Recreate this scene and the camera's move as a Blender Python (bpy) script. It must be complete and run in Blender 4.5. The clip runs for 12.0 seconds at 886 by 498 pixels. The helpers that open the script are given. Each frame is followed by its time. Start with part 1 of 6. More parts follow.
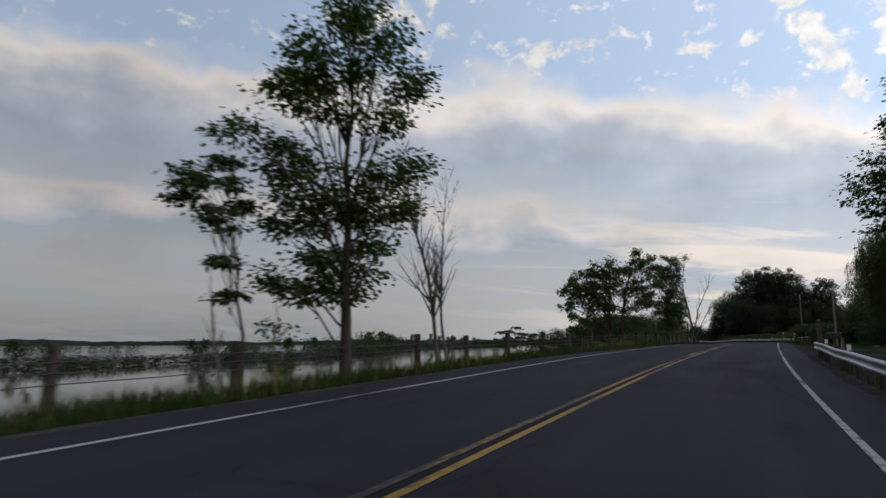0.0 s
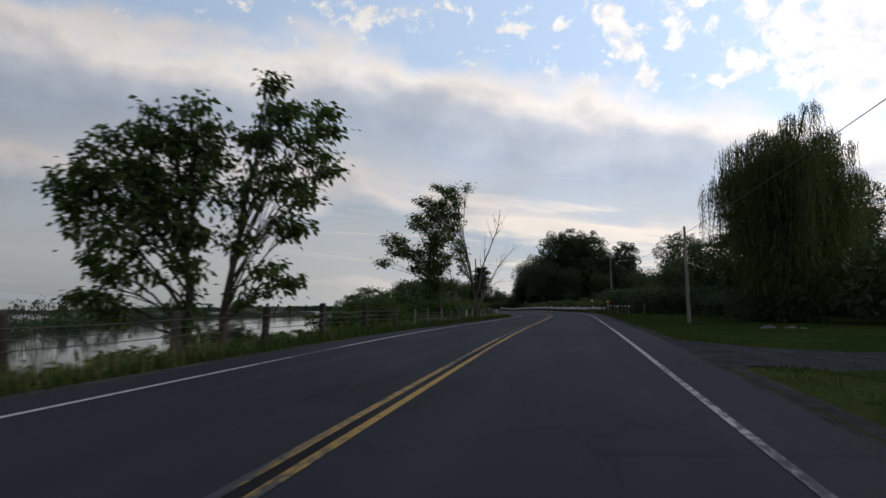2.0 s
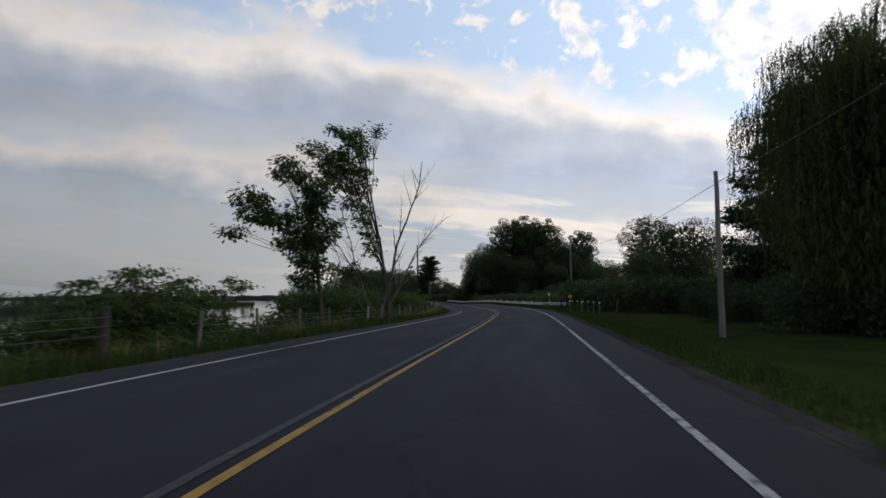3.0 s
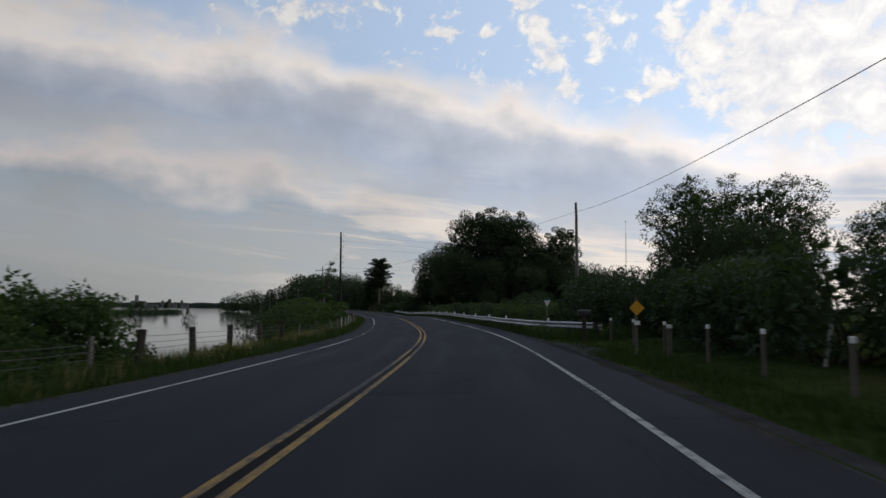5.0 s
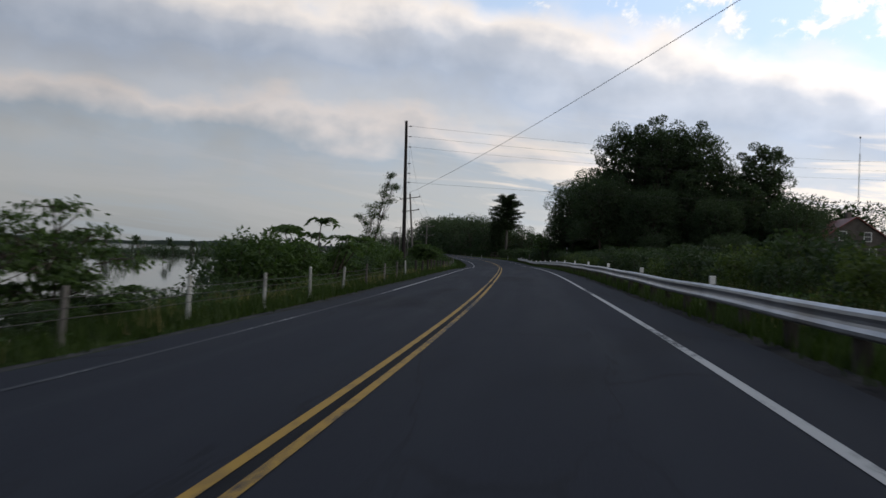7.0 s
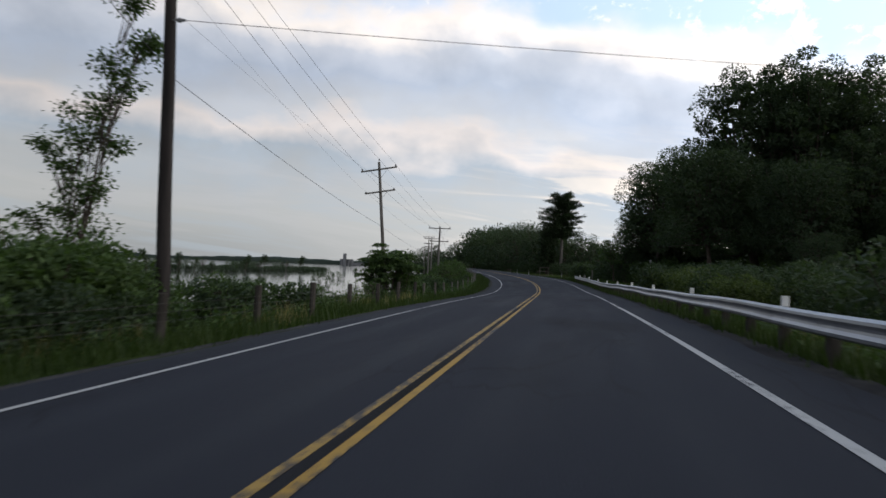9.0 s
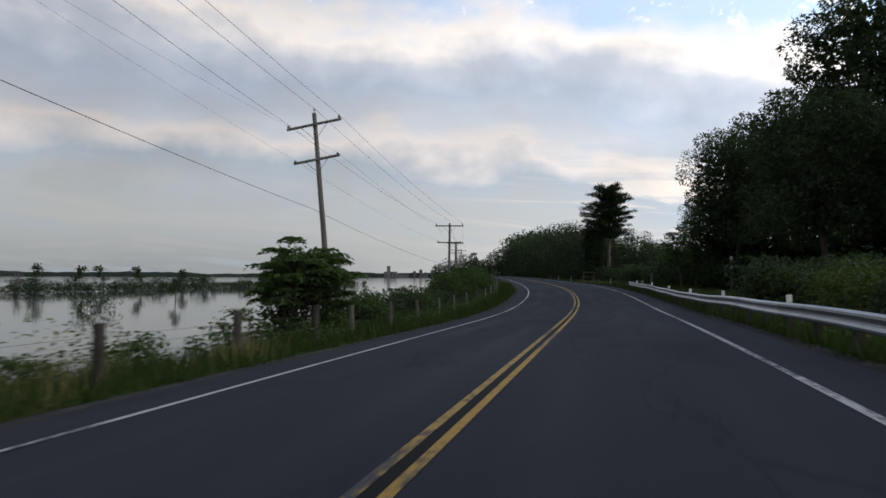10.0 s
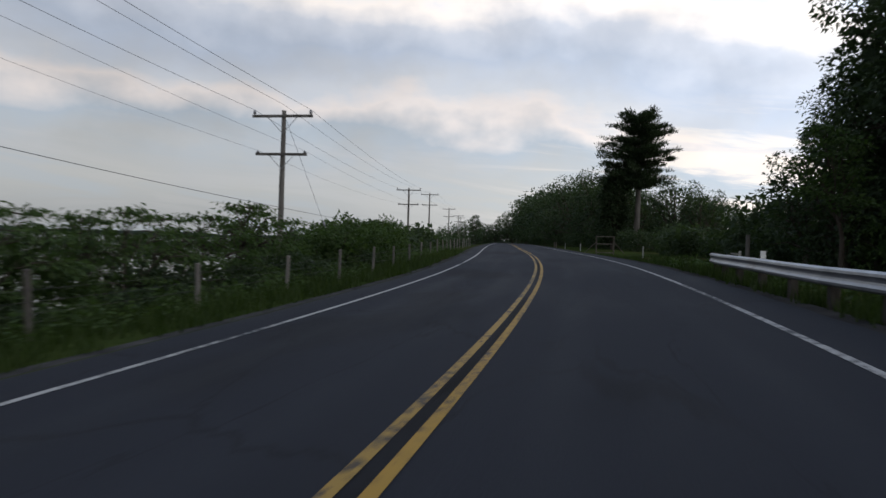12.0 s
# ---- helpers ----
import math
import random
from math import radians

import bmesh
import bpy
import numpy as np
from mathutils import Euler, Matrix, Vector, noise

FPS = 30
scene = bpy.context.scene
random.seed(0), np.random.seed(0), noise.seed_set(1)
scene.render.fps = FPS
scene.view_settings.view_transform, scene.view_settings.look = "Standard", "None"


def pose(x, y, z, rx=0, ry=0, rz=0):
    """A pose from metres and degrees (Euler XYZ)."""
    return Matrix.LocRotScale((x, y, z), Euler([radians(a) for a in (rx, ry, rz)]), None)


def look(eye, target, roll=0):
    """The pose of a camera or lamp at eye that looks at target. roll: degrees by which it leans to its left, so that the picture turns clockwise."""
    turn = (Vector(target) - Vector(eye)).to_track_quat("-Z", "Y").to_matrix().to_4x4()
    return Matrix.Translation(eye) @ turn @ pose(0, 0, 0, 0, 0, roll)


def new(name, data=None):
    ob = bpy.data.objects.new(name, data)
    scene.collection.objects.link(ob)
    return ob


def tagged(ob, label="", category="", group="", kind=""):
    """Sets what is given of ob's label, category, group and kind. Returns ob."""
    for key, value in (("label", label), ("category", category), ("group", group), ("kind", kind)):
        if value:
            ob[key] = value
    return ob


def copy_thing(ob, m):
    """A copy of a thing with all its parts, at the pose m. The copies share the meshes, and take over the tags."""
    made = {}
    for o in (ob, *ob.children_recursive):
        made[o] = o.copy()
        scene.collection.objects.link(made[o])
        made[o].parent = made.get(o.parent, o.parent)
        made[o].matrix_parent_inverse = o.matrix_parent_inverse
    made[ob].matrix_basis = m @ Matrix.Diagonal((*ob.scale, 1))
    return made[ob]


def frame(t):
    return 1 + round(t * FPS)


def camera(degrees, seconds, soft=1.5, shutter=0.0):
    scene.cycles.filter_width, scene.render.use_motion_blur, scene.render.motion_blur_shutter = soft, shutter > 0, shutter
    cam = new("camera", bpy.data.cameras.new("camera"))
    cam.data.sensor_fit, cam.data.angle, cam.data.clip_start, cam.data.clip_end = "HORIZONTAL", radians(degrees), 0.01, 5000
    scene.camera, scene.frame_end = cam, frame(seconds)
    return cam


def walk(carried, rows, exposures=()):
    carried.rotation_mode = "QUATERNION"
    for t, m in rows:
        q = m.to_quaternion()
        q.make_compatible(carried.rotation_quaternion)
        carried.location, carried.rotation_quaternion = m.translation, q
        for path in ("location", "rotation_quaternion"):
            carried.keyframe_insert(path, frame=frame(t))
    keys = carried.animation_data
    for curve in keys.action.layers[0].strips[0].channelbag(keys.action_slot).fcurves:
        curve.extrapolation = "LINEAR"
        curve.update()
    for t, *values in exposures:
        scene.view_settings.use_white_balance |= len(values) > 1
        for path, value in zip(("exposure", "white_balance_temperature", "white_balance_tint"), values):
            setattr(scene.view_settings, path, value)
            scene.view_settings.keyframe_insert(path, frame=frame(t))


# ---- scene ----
cam = camera(66.6, 12.0, shutter=0.2)
PATH = [
    (0, (2.463, -0.004, 1.187), (-1.462, 9.087, 2.584), -0.15),
    (0.5, (2.316, 9.498, 1.383), (-0.765, 18.931, 2.615), -0.19),
    (0.8, (2.297, 15.184, 1.506), (-0.148, 24.873, 1.874), 0.44),
    (1, (2.311, 18.962, 1.588), (-0.052, 28.623, 2.625), -2.12),
    (1.5, (2.482, 28.356, 1.787), (0.625, 38.151, 2.564), -1.23),
    (2, (2.871, 37.726, 1.962), (1.463, 47.587, 2.847), -0.59),
    (2.5, (3.284, 47.093, 2.117), (2.309, 57.002, 3.048), -0.02),
    (3, (3.772, 56.503, 2.258), (3.030, 66.448, 3.010), -0.03),
    (3.5, (4.266, 66.039, 2.341), (3.805, 75.977, 3.357), 1.09),
    (5.3, (5.651, 104.727, 2.434), (5.418, 114.691, 3.252), 0.64),
    (5.5, (5.698, 109.080, 2.433), (5.251, 119.060, 2.873), 0.47),
    (6, (5.663, 120.019, 2.423), (4.364, 129.923, 2.901), 0.79),
    (6.5, (5.450, 131.067, 2.414), (3.611, 140.892, 2.716), 2.22),
    (7, (4.841, 142.016, 2.407), (2.522, 151.744, 2.485), 2.09),
    (7.2, (4.525, 146.375, 2.410), (2.167, 156.091, 2.585), 1.37),
    (8.8, (0.620, 180.325, 2.524), (-2.382, 189.863, 2.637), 2.96),
    (9, (0.013, 184.434, 2.529), (-3.154, 193.915, 2.810), 2.17),
    (9.5, (-1.495, 194.651, 2.527), (-5.112, 203.959, 3.059), 0.79),
    (10, (-3.079, 204.724, 2.489), (-6.875, 213.966, 2.905), 0.25),
    (10.5, (-4.617, 214.706, 2.425), (-8.448, 223.928, 2.943), 0.19),
    (11, (-6.210, 224.641, 2.333), (-10.289, 233.761, 2.789), -0.17),
    (11.2, (-6.917, 228.605, 2.282), (-10.951, 237.738, 2.841), 0.32),
    (11.5, (-7.909, 234.562, 2.225), (-11.921, 243.717, 2.486), 0.85),
    (12, (-9.688, 244.444, 2.246), (-13.765, 253.575, 2.161), 1.66),
]
walk(cam, [(t, look(eye, target, roll)) for t, eye, target, roll in PATH],
     [(0.0, -0.08), (0.5, 0.08), (1.0, 0.1), (1.5, -0.02), (2.5, 0.02), (3.0, -0.04), (3.5, 0.06), (5.5, -0.28), (7.0, 0.1), (9.0, 0.42), (9.5, 0.43), (10.0, 0.33), (10.5, 0.34), (12.0, 0.42)])

# ---------- sky and light ----------
SUN_AZ, SUN_EL = -58.0, 9.0


class Nodes:
    """Short forms for building a node tree."""

    def __init__(self, tree):
        self.t = tree

    def add(self, kind):
        return self.t.nodes.new(kind)

    def put(self, socket, v):
        if isinstance(v, bpy.types.NodeSocket):
            self.t.links.new(v, socket)
        elif isinstance(v, (tuple, list)) and len(v) == 3 and socket.type == "RGBA":
            socket.default_value = (*v, 1)
        else:
            socket.default_value = v

    def math(self, op, a, b=0.0, c=0.0, clamp=False):
        n = self.add("ShaderNodeMath")
        n.operation, n.use_clamp = op, clamp
        for s, v in zip(n.inputs, (a, b, c)):
            self.put(s, v)
        return n.outputs[0]

    def span(self, v, a, b, lo=0.0, hi=1.0):
        n = self.add("ShaderNodeMapRange")
        n.interpolation_type = "SMOOTHSTEP"
        for s, x in zip(n.inputs, (v, a, b, lo, hi)):
            self.put(s, x)
        return n.outputs[0]

    def xyz(self, x, y, z):
        n = self.add("ShaderNodeCombineXYZ")
        for s, v in zip(n.inputs, (x, y, z)):
            self.put(s, v)
        return n.outputs[0]

    def noise(self, vec, scale, detail=4.0, rough=0.55, twist=0.0):
        n = self.add("ShaderNodeTexNoise")
        self.put(n.inputs["Vector"], vec)
        for k, v in (("Scale", scale), ("Detail", detail), ("Roughness", rough), ("Distortion", twist)):
            n.inputs[k].default_value = v
        return n.outputs["Fac"]

    def mix(self, f, a, b, mode="MIX"):
        n = self.add("ShaderNodeMix")
        n.data_type, n.blend_type = "RGBA", mode
        self.put(n.inputs[0], f), self.put(n.inputs[6], a), self.put(n.inputs[7], b)
        return n.outputs[2]

    def ramp(self, f, stops):
        n = self.add("ShaderNodeValToRGB")
        e = n.color_ramp.elements
        while len(e) < len(stops):
            e.new(0.5)
        for el, (p, c) in zip(e, stops):
            el.position, el.color = p, (*c, 1)
        self.put(n.inputs[0], f)
        return n.outputs[0]


def make_sky():
    w = bpy.data.worlds.new("evening_sky")
    scene.world, w.use_nodes = w, True
    g = Nodes(w.node_tree)
    bg = w.node_tree.nodes["Background"]
    clear = g.add("ShaderNodeTexSky")
    clear.sky_type, clear.sun_disc = "NISHITA", False
    clear.sun_elevation, clear.sun_rotation = radians(SUN_EL), radians(-SUN_AZ)
    sep = g.add("ShaderNodeSeparateXYZ")
    g.put(sep.inputs[0], g.add("ShaderNodeTexCoord").outputs["Generated"])
    x, y, z = sep.outputs
    az = g.math("MULTIPLY", g.math("ARCTAN2", g.math("MULTIPLY", x, -1.0), y), 57.2958)
    el = g.math("MULTIPLY", g.math("ARCSINE", z), 57.2958)
    bend = g.math("ADD", g.math("MINIMUM", az, 15.0), g.math("MULTIPLY", g.math("MAXIMUM", g.math("SUBTRACT", az, 15.0), 0.0), 0.12))
    v = g.math("SUBTRACT", el, g.math("MULTIPLY", bend, 0.2))
    # long soft rolls of stratocumulus, lying aslant to the horizon
    flat = g.xyz(g.math("MULTIPLY", az, 0.045), g.math("MULTIPLY", v, 0.15), 0.0)
    big = g.noise(flat, 1.0, 3.0, 0.5, 0.15)
    fine = g.noise(g.xyz(g.math("MULTIPLY", az, 0.17), g.math("MULTIPLY", v, 0.36), 3.0), 1.0, 5.0, 0.55, 0.2)
    lump = g.noise(g.xyz(g.math("MULTIPLY", az, 0.15), g.math("MULTIPLY", el, 0.19), 21.0), 1.0, 4.0, 0.5, 0.0)
    vd = g.math("ADD", v, g.math("ADD", g.math("MULTIPLY", g.math("SUBTRACT", big, 0.5), 7.5),
                                 g.math("ADD", g.math("MULTIPLY", g.math("SUBTRACT", fine, 0.5), 2.6), g.math("MULTIPLY", g.math("SUBTRACT", lump, 0.5), 6.0))))
    low = g.ramp(g.math("DIVIDE", vd, 24.0), [
        (0.00, (0.42, 0.43, 0.43)), (0.12, (0.41, 0.43, 0.45)), (0.22, (0.36, 0.41, 0.47)), (0.315, (0.60, 0.56, 0.55)),
        (0.37, (0.45, 0.475, 0.52)), (0.50, (0.365, 0.415, 0.505)), (0.62, (0.45, 0.48, 0.545)), (0.715, (0.74, 0.69, 0.66)),
        (0.80, (0.66, 0.66, 0.70)), (0.95, (0.50, 0.55, 0.64))])
    haze = g.span(el, -1.0, 5.0, 0.8, 0.0)
    warm = g.ramp(g.span(az, -30.0, 45.0), [(0.0, (0.66, 0.58, 0.50)), (0.5, (0.56, 0.54, 0.52)), (1.0, (0.235, 0.255, 0.268))])
    low = g.mix(haze, low, warm)
    wisp = g.noise(g.xyz(g.math("MULTIPLY", az, 0.06), g.math("MULTIPLY", g.math("SUBTRACT", el, g.math("MULTIPLY", az, 0.09)), 0.55), 11.0), 1.0, 7.0, 0.6, 0.5)
    low = g.mix(g.math("MULTIPLY", g.math("MULTIPLY", g.span(wisp, 0.49, 0.60, 0.0, 0.7), g.span(el, 6.0, 13.0, 1.0, 0.0)), g.span(az, 4.0, 24.0, 1.0, 0.22)), low, g.mix(g.span(az, 2.0, 30.0), (0.74, 0.66, 0.58), (0.50, 0.49, 0.50)))
    low = g.mix(g.math("MULTIPLY", g.span(wisp, 0.50, 0.36, 0.0, 0.5), g.span(el, 2.0, 12.0, 1.0, 0.0)), low, (0.37, 0.42, 0.47))
    soft = g.span(lump, 0.30, 0.70, 0.91, 1.09)
    low = g.mix(g.span(el, 4.0, 10.0, 0.0, 1.0), low, g.mix(1.0, low, g.xyz(soft, soft, soft), "MULTIPLY"))
    cover = g.span(vd, 17.2, 20.4, 1.0, 0.0)
    # broken puffs above the bank, thicker towards the sun
    curl = g.noise(g.xyz(g.math("MULTIPLY", az, 0.42), g.math("MULTIPLY", el, 0.5), 7.0), 1.0, 9.0, 0.62, 0.3)
    heap = g.span(az, -36.0, -14.0, 0.20, 0.0)
    for a0, e0, ra, re, k in ((13.0, 24.5, 3.6, 0.9, 0.20), (15.0, 23.6, 1.5, 0.6, 0.12), (8.6, 24.9, 2.0, 0.6, 0.14), (1.8, 22.9, 2.1, 0.4, 0.24), (-2.3, 22.9, 0.6, 0.35, 0.22), (2.4, 24.2, 1.3, 0.25, 0.12),
                              (-5.3, 25.6, 1.7, 1.5, 0.22), (-6.7, 23.1, 1.3, 1.4, 0.22), (-7.9, 20.8, 1.1, 1.3, 0.24), (-9.2, 18.3, 0.9, 1.0, 0.24), (-11.8, 22.6, 2.4, 2.6, 0.13), (-16.3, 17.8, 2.6, 1.1, 0.17),
                              (-18.5, 21.8, 3.2, 2.2, 0.14), (-26.0, 18.5, 6.0, 5.5, 0.24), (27.0, 27.0, 6.0, 2.0, 0.12)):
        da = g.math("DIVIDE", g.math("SUBTRACT", az, a0), ra)
        de = g.math("DIVIDE", g.math("SUBTRACT", el, e0), re)
        q = g.math("ADD", g.math("MULTIPLY", da, da), g.math("MULTIPLY", de, de))
        heap = g.math("ADD", heap, g.math("MULTIPLY", g.math("EXPONENT", g.math("MULTIPLY", q, -1.0)), k))
    puff = g.span(g.math("ADD", curl, heap), 0.555, 0.71)
    white = g.ramp(curl, [(0.30, (0.52, 0.54, 0.60)), (0.48, (0.66, 0.65, 0.66)), (0.66, (0.80, 0.78, 0.75))])
    blue = g.mix(1.0, clear.outputs[0], (0.17, 0.17, 0.17), "MULTIPLY")
    blue = g.mix(0.8, blue, (0.45, 0.57, 0.77))
    high = g.mix(puff, blue, white)
    sky = g.mix(cover, high, low)
    side = g.span(az, -40.0, 52.0, 1.52, 0.79)
    # unseen sky overhead and behind is dimmed, to keep the ground dark
    side = g.math("MULTIPLY", side, g.span(el, 26.0, 75.0, 1.0, 0.30))
    side = g.math("MULTIPLY", side, g.span(g.math("ABSOLUTE", az), 65.0, 150.0, 1.0, 0.55))
    sky = g.mix(1.0, sky, g.xyz(side, side, side), "MULTIPLY")
    g.put(bg.inputs[0], sky)
    bg.inputs[1].default_value = 1.06


make_sky()
sun = new("sun", bpy.data.lights.new("sun", "SUN"))
sun.data.energy, sun.data.angle, sun.data.color = 0.5, radians(14), (1.0, 0.93, 0.84)
sd = Vector((-math.sin(radians(SUN_AZ)) * math.cos(radians(SUN_EL)), math.cos(radians(SUN_AZ)) * math.cos(radians(SUN_EL)), math.sin(radians(SUN_EL))))
sun.matrix_world = look(sd * 400, (0, 0, 0))


# ---------- materials ----------
def material(name):
    m = bpy.data.materials.new(name)
    m.use_nodes = True
    g = Nodes(m.node_tree)
    return m, g, m.node_tree.nodes["Principled BSDF"]


def surf(name, a, b, scale, rough=0.8, bump=0.3, metal=0.0, dirt=None, stretch=(1, 1, 1), relief=0.01):
    """Two colours mixed by a coarse and a fine noise in object space, with fine relief."""
    m, g, p = material(name)
    mp = g.add("ShaderNodeMapping")
    g.put(mp.inputs[0], g.add("ShaderNodeTexCoord").outputs["Object"])
    mp.inputs["Scale"].default_value = stretch
    co = mp.outputs[0]
    f1, f2 = g.noise(co, scale, 5, 0.6), g.noise(co, scale * 9, 4, 0.6)
    f = g.math("ADD", g.math("MULTIPLY", f1, 0.65), g.math("MULTIPLY", f2, 0.35))
    col = g.ramp(f, [(0.34, a), (0.66, b)])
    rnd = g.add("ShaderNodeObjectInfo").outputs["Random"]
    k = g.span(rnd, 0, 1, 0.82, 1.12)
    col = g.mix(1.0, col, g.xyz(k, k, k), "MULTIPLY")
    if dirt:
        col = g.mix(g.span(g.noise(co, scale * 0.35, 3), 0.5, 0.68, 0, 0.75), col, dirt)
    g.put(p.inputs["Base Color"], col)
    g.put(p.inputs["Roughness"], g.span(f2, 0.2, 0.8, max(rough - 0.12, 0.05), min(rough + 0.12, 1)))
    p.inputs["Metallic"].default_value = metal
    if rough >= 0.85:
        p.inputs["Specular IOR Level"].default_value = 0.0 if rough >= 0.95 else 0.1
    bp = g.add("ShaderNodeBump")
    bp.inputs["Strength"].default_value, bp.inputs["Distance"].default_value = bump, relief
    g.put(bp.inputs["Height"], f2)
    g.put(p.inputs["Normal"], bp.outputs[0])
    return m


def leafy(name, a, b, rough=0.65, glow=0.3):
    m, g, p = material(name)
    geo = g.add("ShaderNodeNewGeometry").outputs["Random Per Island"]
    rnd = g.add("ShaderNodeObjectInfo").outputs["Random"]
    patch = g.noise(g.add("ShaderNodeTexCoord").outputs["Object"], 0.5, 2)
    f = g.math("ADD", g.math("MULTIPLY", geo, 0.5), g.math("ADD", g.math("MULTIPLY", patch, 0.5), g.math("MULTIPLY", rnd, 0.2)))
    col = g.ramp(f, [(0.2, a), (0.9, b)])
    g.put(p.inputs["Base Color"], col)
    p.inputs["Roughness"].default_value = rough
    p.inputs["Specular IOR Level"].default_value = 0.12
    tr = g.add("ShaderNodeBsdfTranslucent")
    g.put(tr.inputs[0], g.mix(1.0, col, (1.3, 1.5, 0.6), "MULTIPLY"))
    mx = g.add("ShaderNodeMixShader")
    mx.inputs[0].default_value = glow
    g.put(mx.inputs[1], p.outputs[0]), g.put(mx.inputs[2], tr.outputs[0])
    g.put(m.node_tree.nodes["Material Output"].inputs[0], mx.outputs[0])
    return m


def asphalt_colour(g, uv):
    sep = g.add("ShaderNodeSeparateXYZ")
    g.put(sep.inputs[0], uv)
    u, v = sep.outputs[0], sep.outputs[1]
    grit = g.noise(uv, 55.0, 3, 0.7)
    stain = g.noise(g.xyz(g.math("MULTIPLY", u, 0.7), g.math("MULTIPLY", v, 0.09), 0.0), 1.0, 5, 0.6)
    patch = g.noise(g.xyz(g.math("MULTIPLY", u, 0.25), g.math("MULTIPLY", v, 0.12), 9.0), 1.0, 3, 0.5)
    col = g.ramp(g.math("ADD", g.math("MULTIPLY", grit, 0.5), g.math("MULTIPLY", stain, 0.5)),
                 [(0.30, (0.018, 0.020, 0.027)), (0.52, (0.029, 0.032, 0.042)), (0.72, (0.050, 0.054, 0.067))])
    # wheel tracks, polished a little lighter, and the dark seam under the centre line
    au = g.math("ABSOLUTE", u)
    track = g.math("ADD", g.span(g.math("ABSOLUTE", g.math("SUBTRACT", au, 0.95)), 0.0, 0.42, 1, 0),
                   g.span(g.math("ABSOLUTE", g.math("SUBTRACT", au, 2.65)), 0.0, 0.42, 1, 0))
    col = g.mix(g.math("MULTIPLY", track, 0.35), col, (0.038, 0.042, 0.052))
    seam = g.math("MULTIPLY", g.span(au, 0.03, 0.11, 1, 0), g.span(stain, 0.35, 0.6, 0.3, 0.9))
    col = g.mix(seam, col, (0.014, 0.013, 0.013))
    col = g.mix(g.span(patch, 0.54, 0.68, 0, 0.55), col, (0.018, 0.019, 0.022))
    # wandering cracks
    cr = g.add("ShaderNodeTexVoronoi")
    cr.feature = "DISTANCE_TO_EDGE"
    g.put(cr.inputs["Vector"], g.xyz(g.math("ADD", g.math("MULTIPLY", u, 0.5), g.math("MULTIPLY", stain, 1.6)), g.math("MULTIPLY", v, 0.16), 0.0))
    cr.inputs["Scale"].default_value = 1.0
    crack = g.math("MULTIPLY", g.span(cr.outputs["Distance"], 0.004, 0.014, 1, 0), g.span(patch, 0.42, 0.55))
    col = g.mix(g.math("MULTIPLY", crack, 0.4), col, (0.015, 0.015, 0.016))
    return col, grit, stain


def asphalt():
    m, g, p = material("worn_asphalt")
    uv = g.add("ShaderNodeUVMap").outputs[0]
    col, grit, stain = asphalt_colour(g, uv)
    g.put(p.inputs["Base Color"], col)
    g.put(p.inputs["Roughness"], g.span(stain, 0.3, 0.7, 0.72, 0.92))
    p.inputs["Specular IOR Level"].default_value = 0.06
    bp = g.add("ShaderNodeBump")
    bp.inputs["Strength"].default_value, bp.inputs["Distance"].default_value = 0.55, 0.012
    g.put(bp.inputs["Height"], grit)
    g.put(p.inputs["Normal"], bp.outputs[0])
    return m


def paint(name, colour, wear, cracks=0.0):
    """Road paint, worn through to the asphalt in flakes and cross cracks."""
    m, g, p = material(name)
    uv = g.add("ShaderNodeUVMap").outputs[0]
    base, grit, stain = asphalt_colour(g, uv)
    sep = g.add("ShaderNodeSeparateXYZ")
    g.put(sep.inputs[0], uv)
    long = g.noise(g.xyz(g.math("MULTIPLY", sep.outputs[0], 2.0), g.math("MULTIPLY", sep.outputs[1], 0.16), 4.0), 1.0, 3, 0.5)
    flake = g.noise(uv, 9.0, 5, 0.7)
    worn = g.span(g.math("ADD", g.math("MULTIPLY", long, 0.6), g.math("MULTIPLY", flake, 0.55)), wear, wear + 0.09)
    if cracks:  # the film has split across and the pieces have come away
        bar = g.noise(g.xyz(g.math("MULTIPLY", sep.outputs[0], 5.0), g.math("MULTIPLY", sep.outputs[1], 5.5), 2.0), 1.0, 2, 0.6)
        worn = g.math("MAXIMUM", worn, g.math("MULTIPLY", g.span(bar, 0.54, 0.60), cracks))
    dull = g.mix(g.math("MULTIPLY", grit, 0.5), colour, tuple(c * 0.55 for c in colour))
    g.put(p.inputs["Base Color"], g.mix(worn, dull, base))
    p.inputs["Roughness"].default_value = 0.7
    p.inputs["Specular IOR Level"].default_value = 0.25
    return m


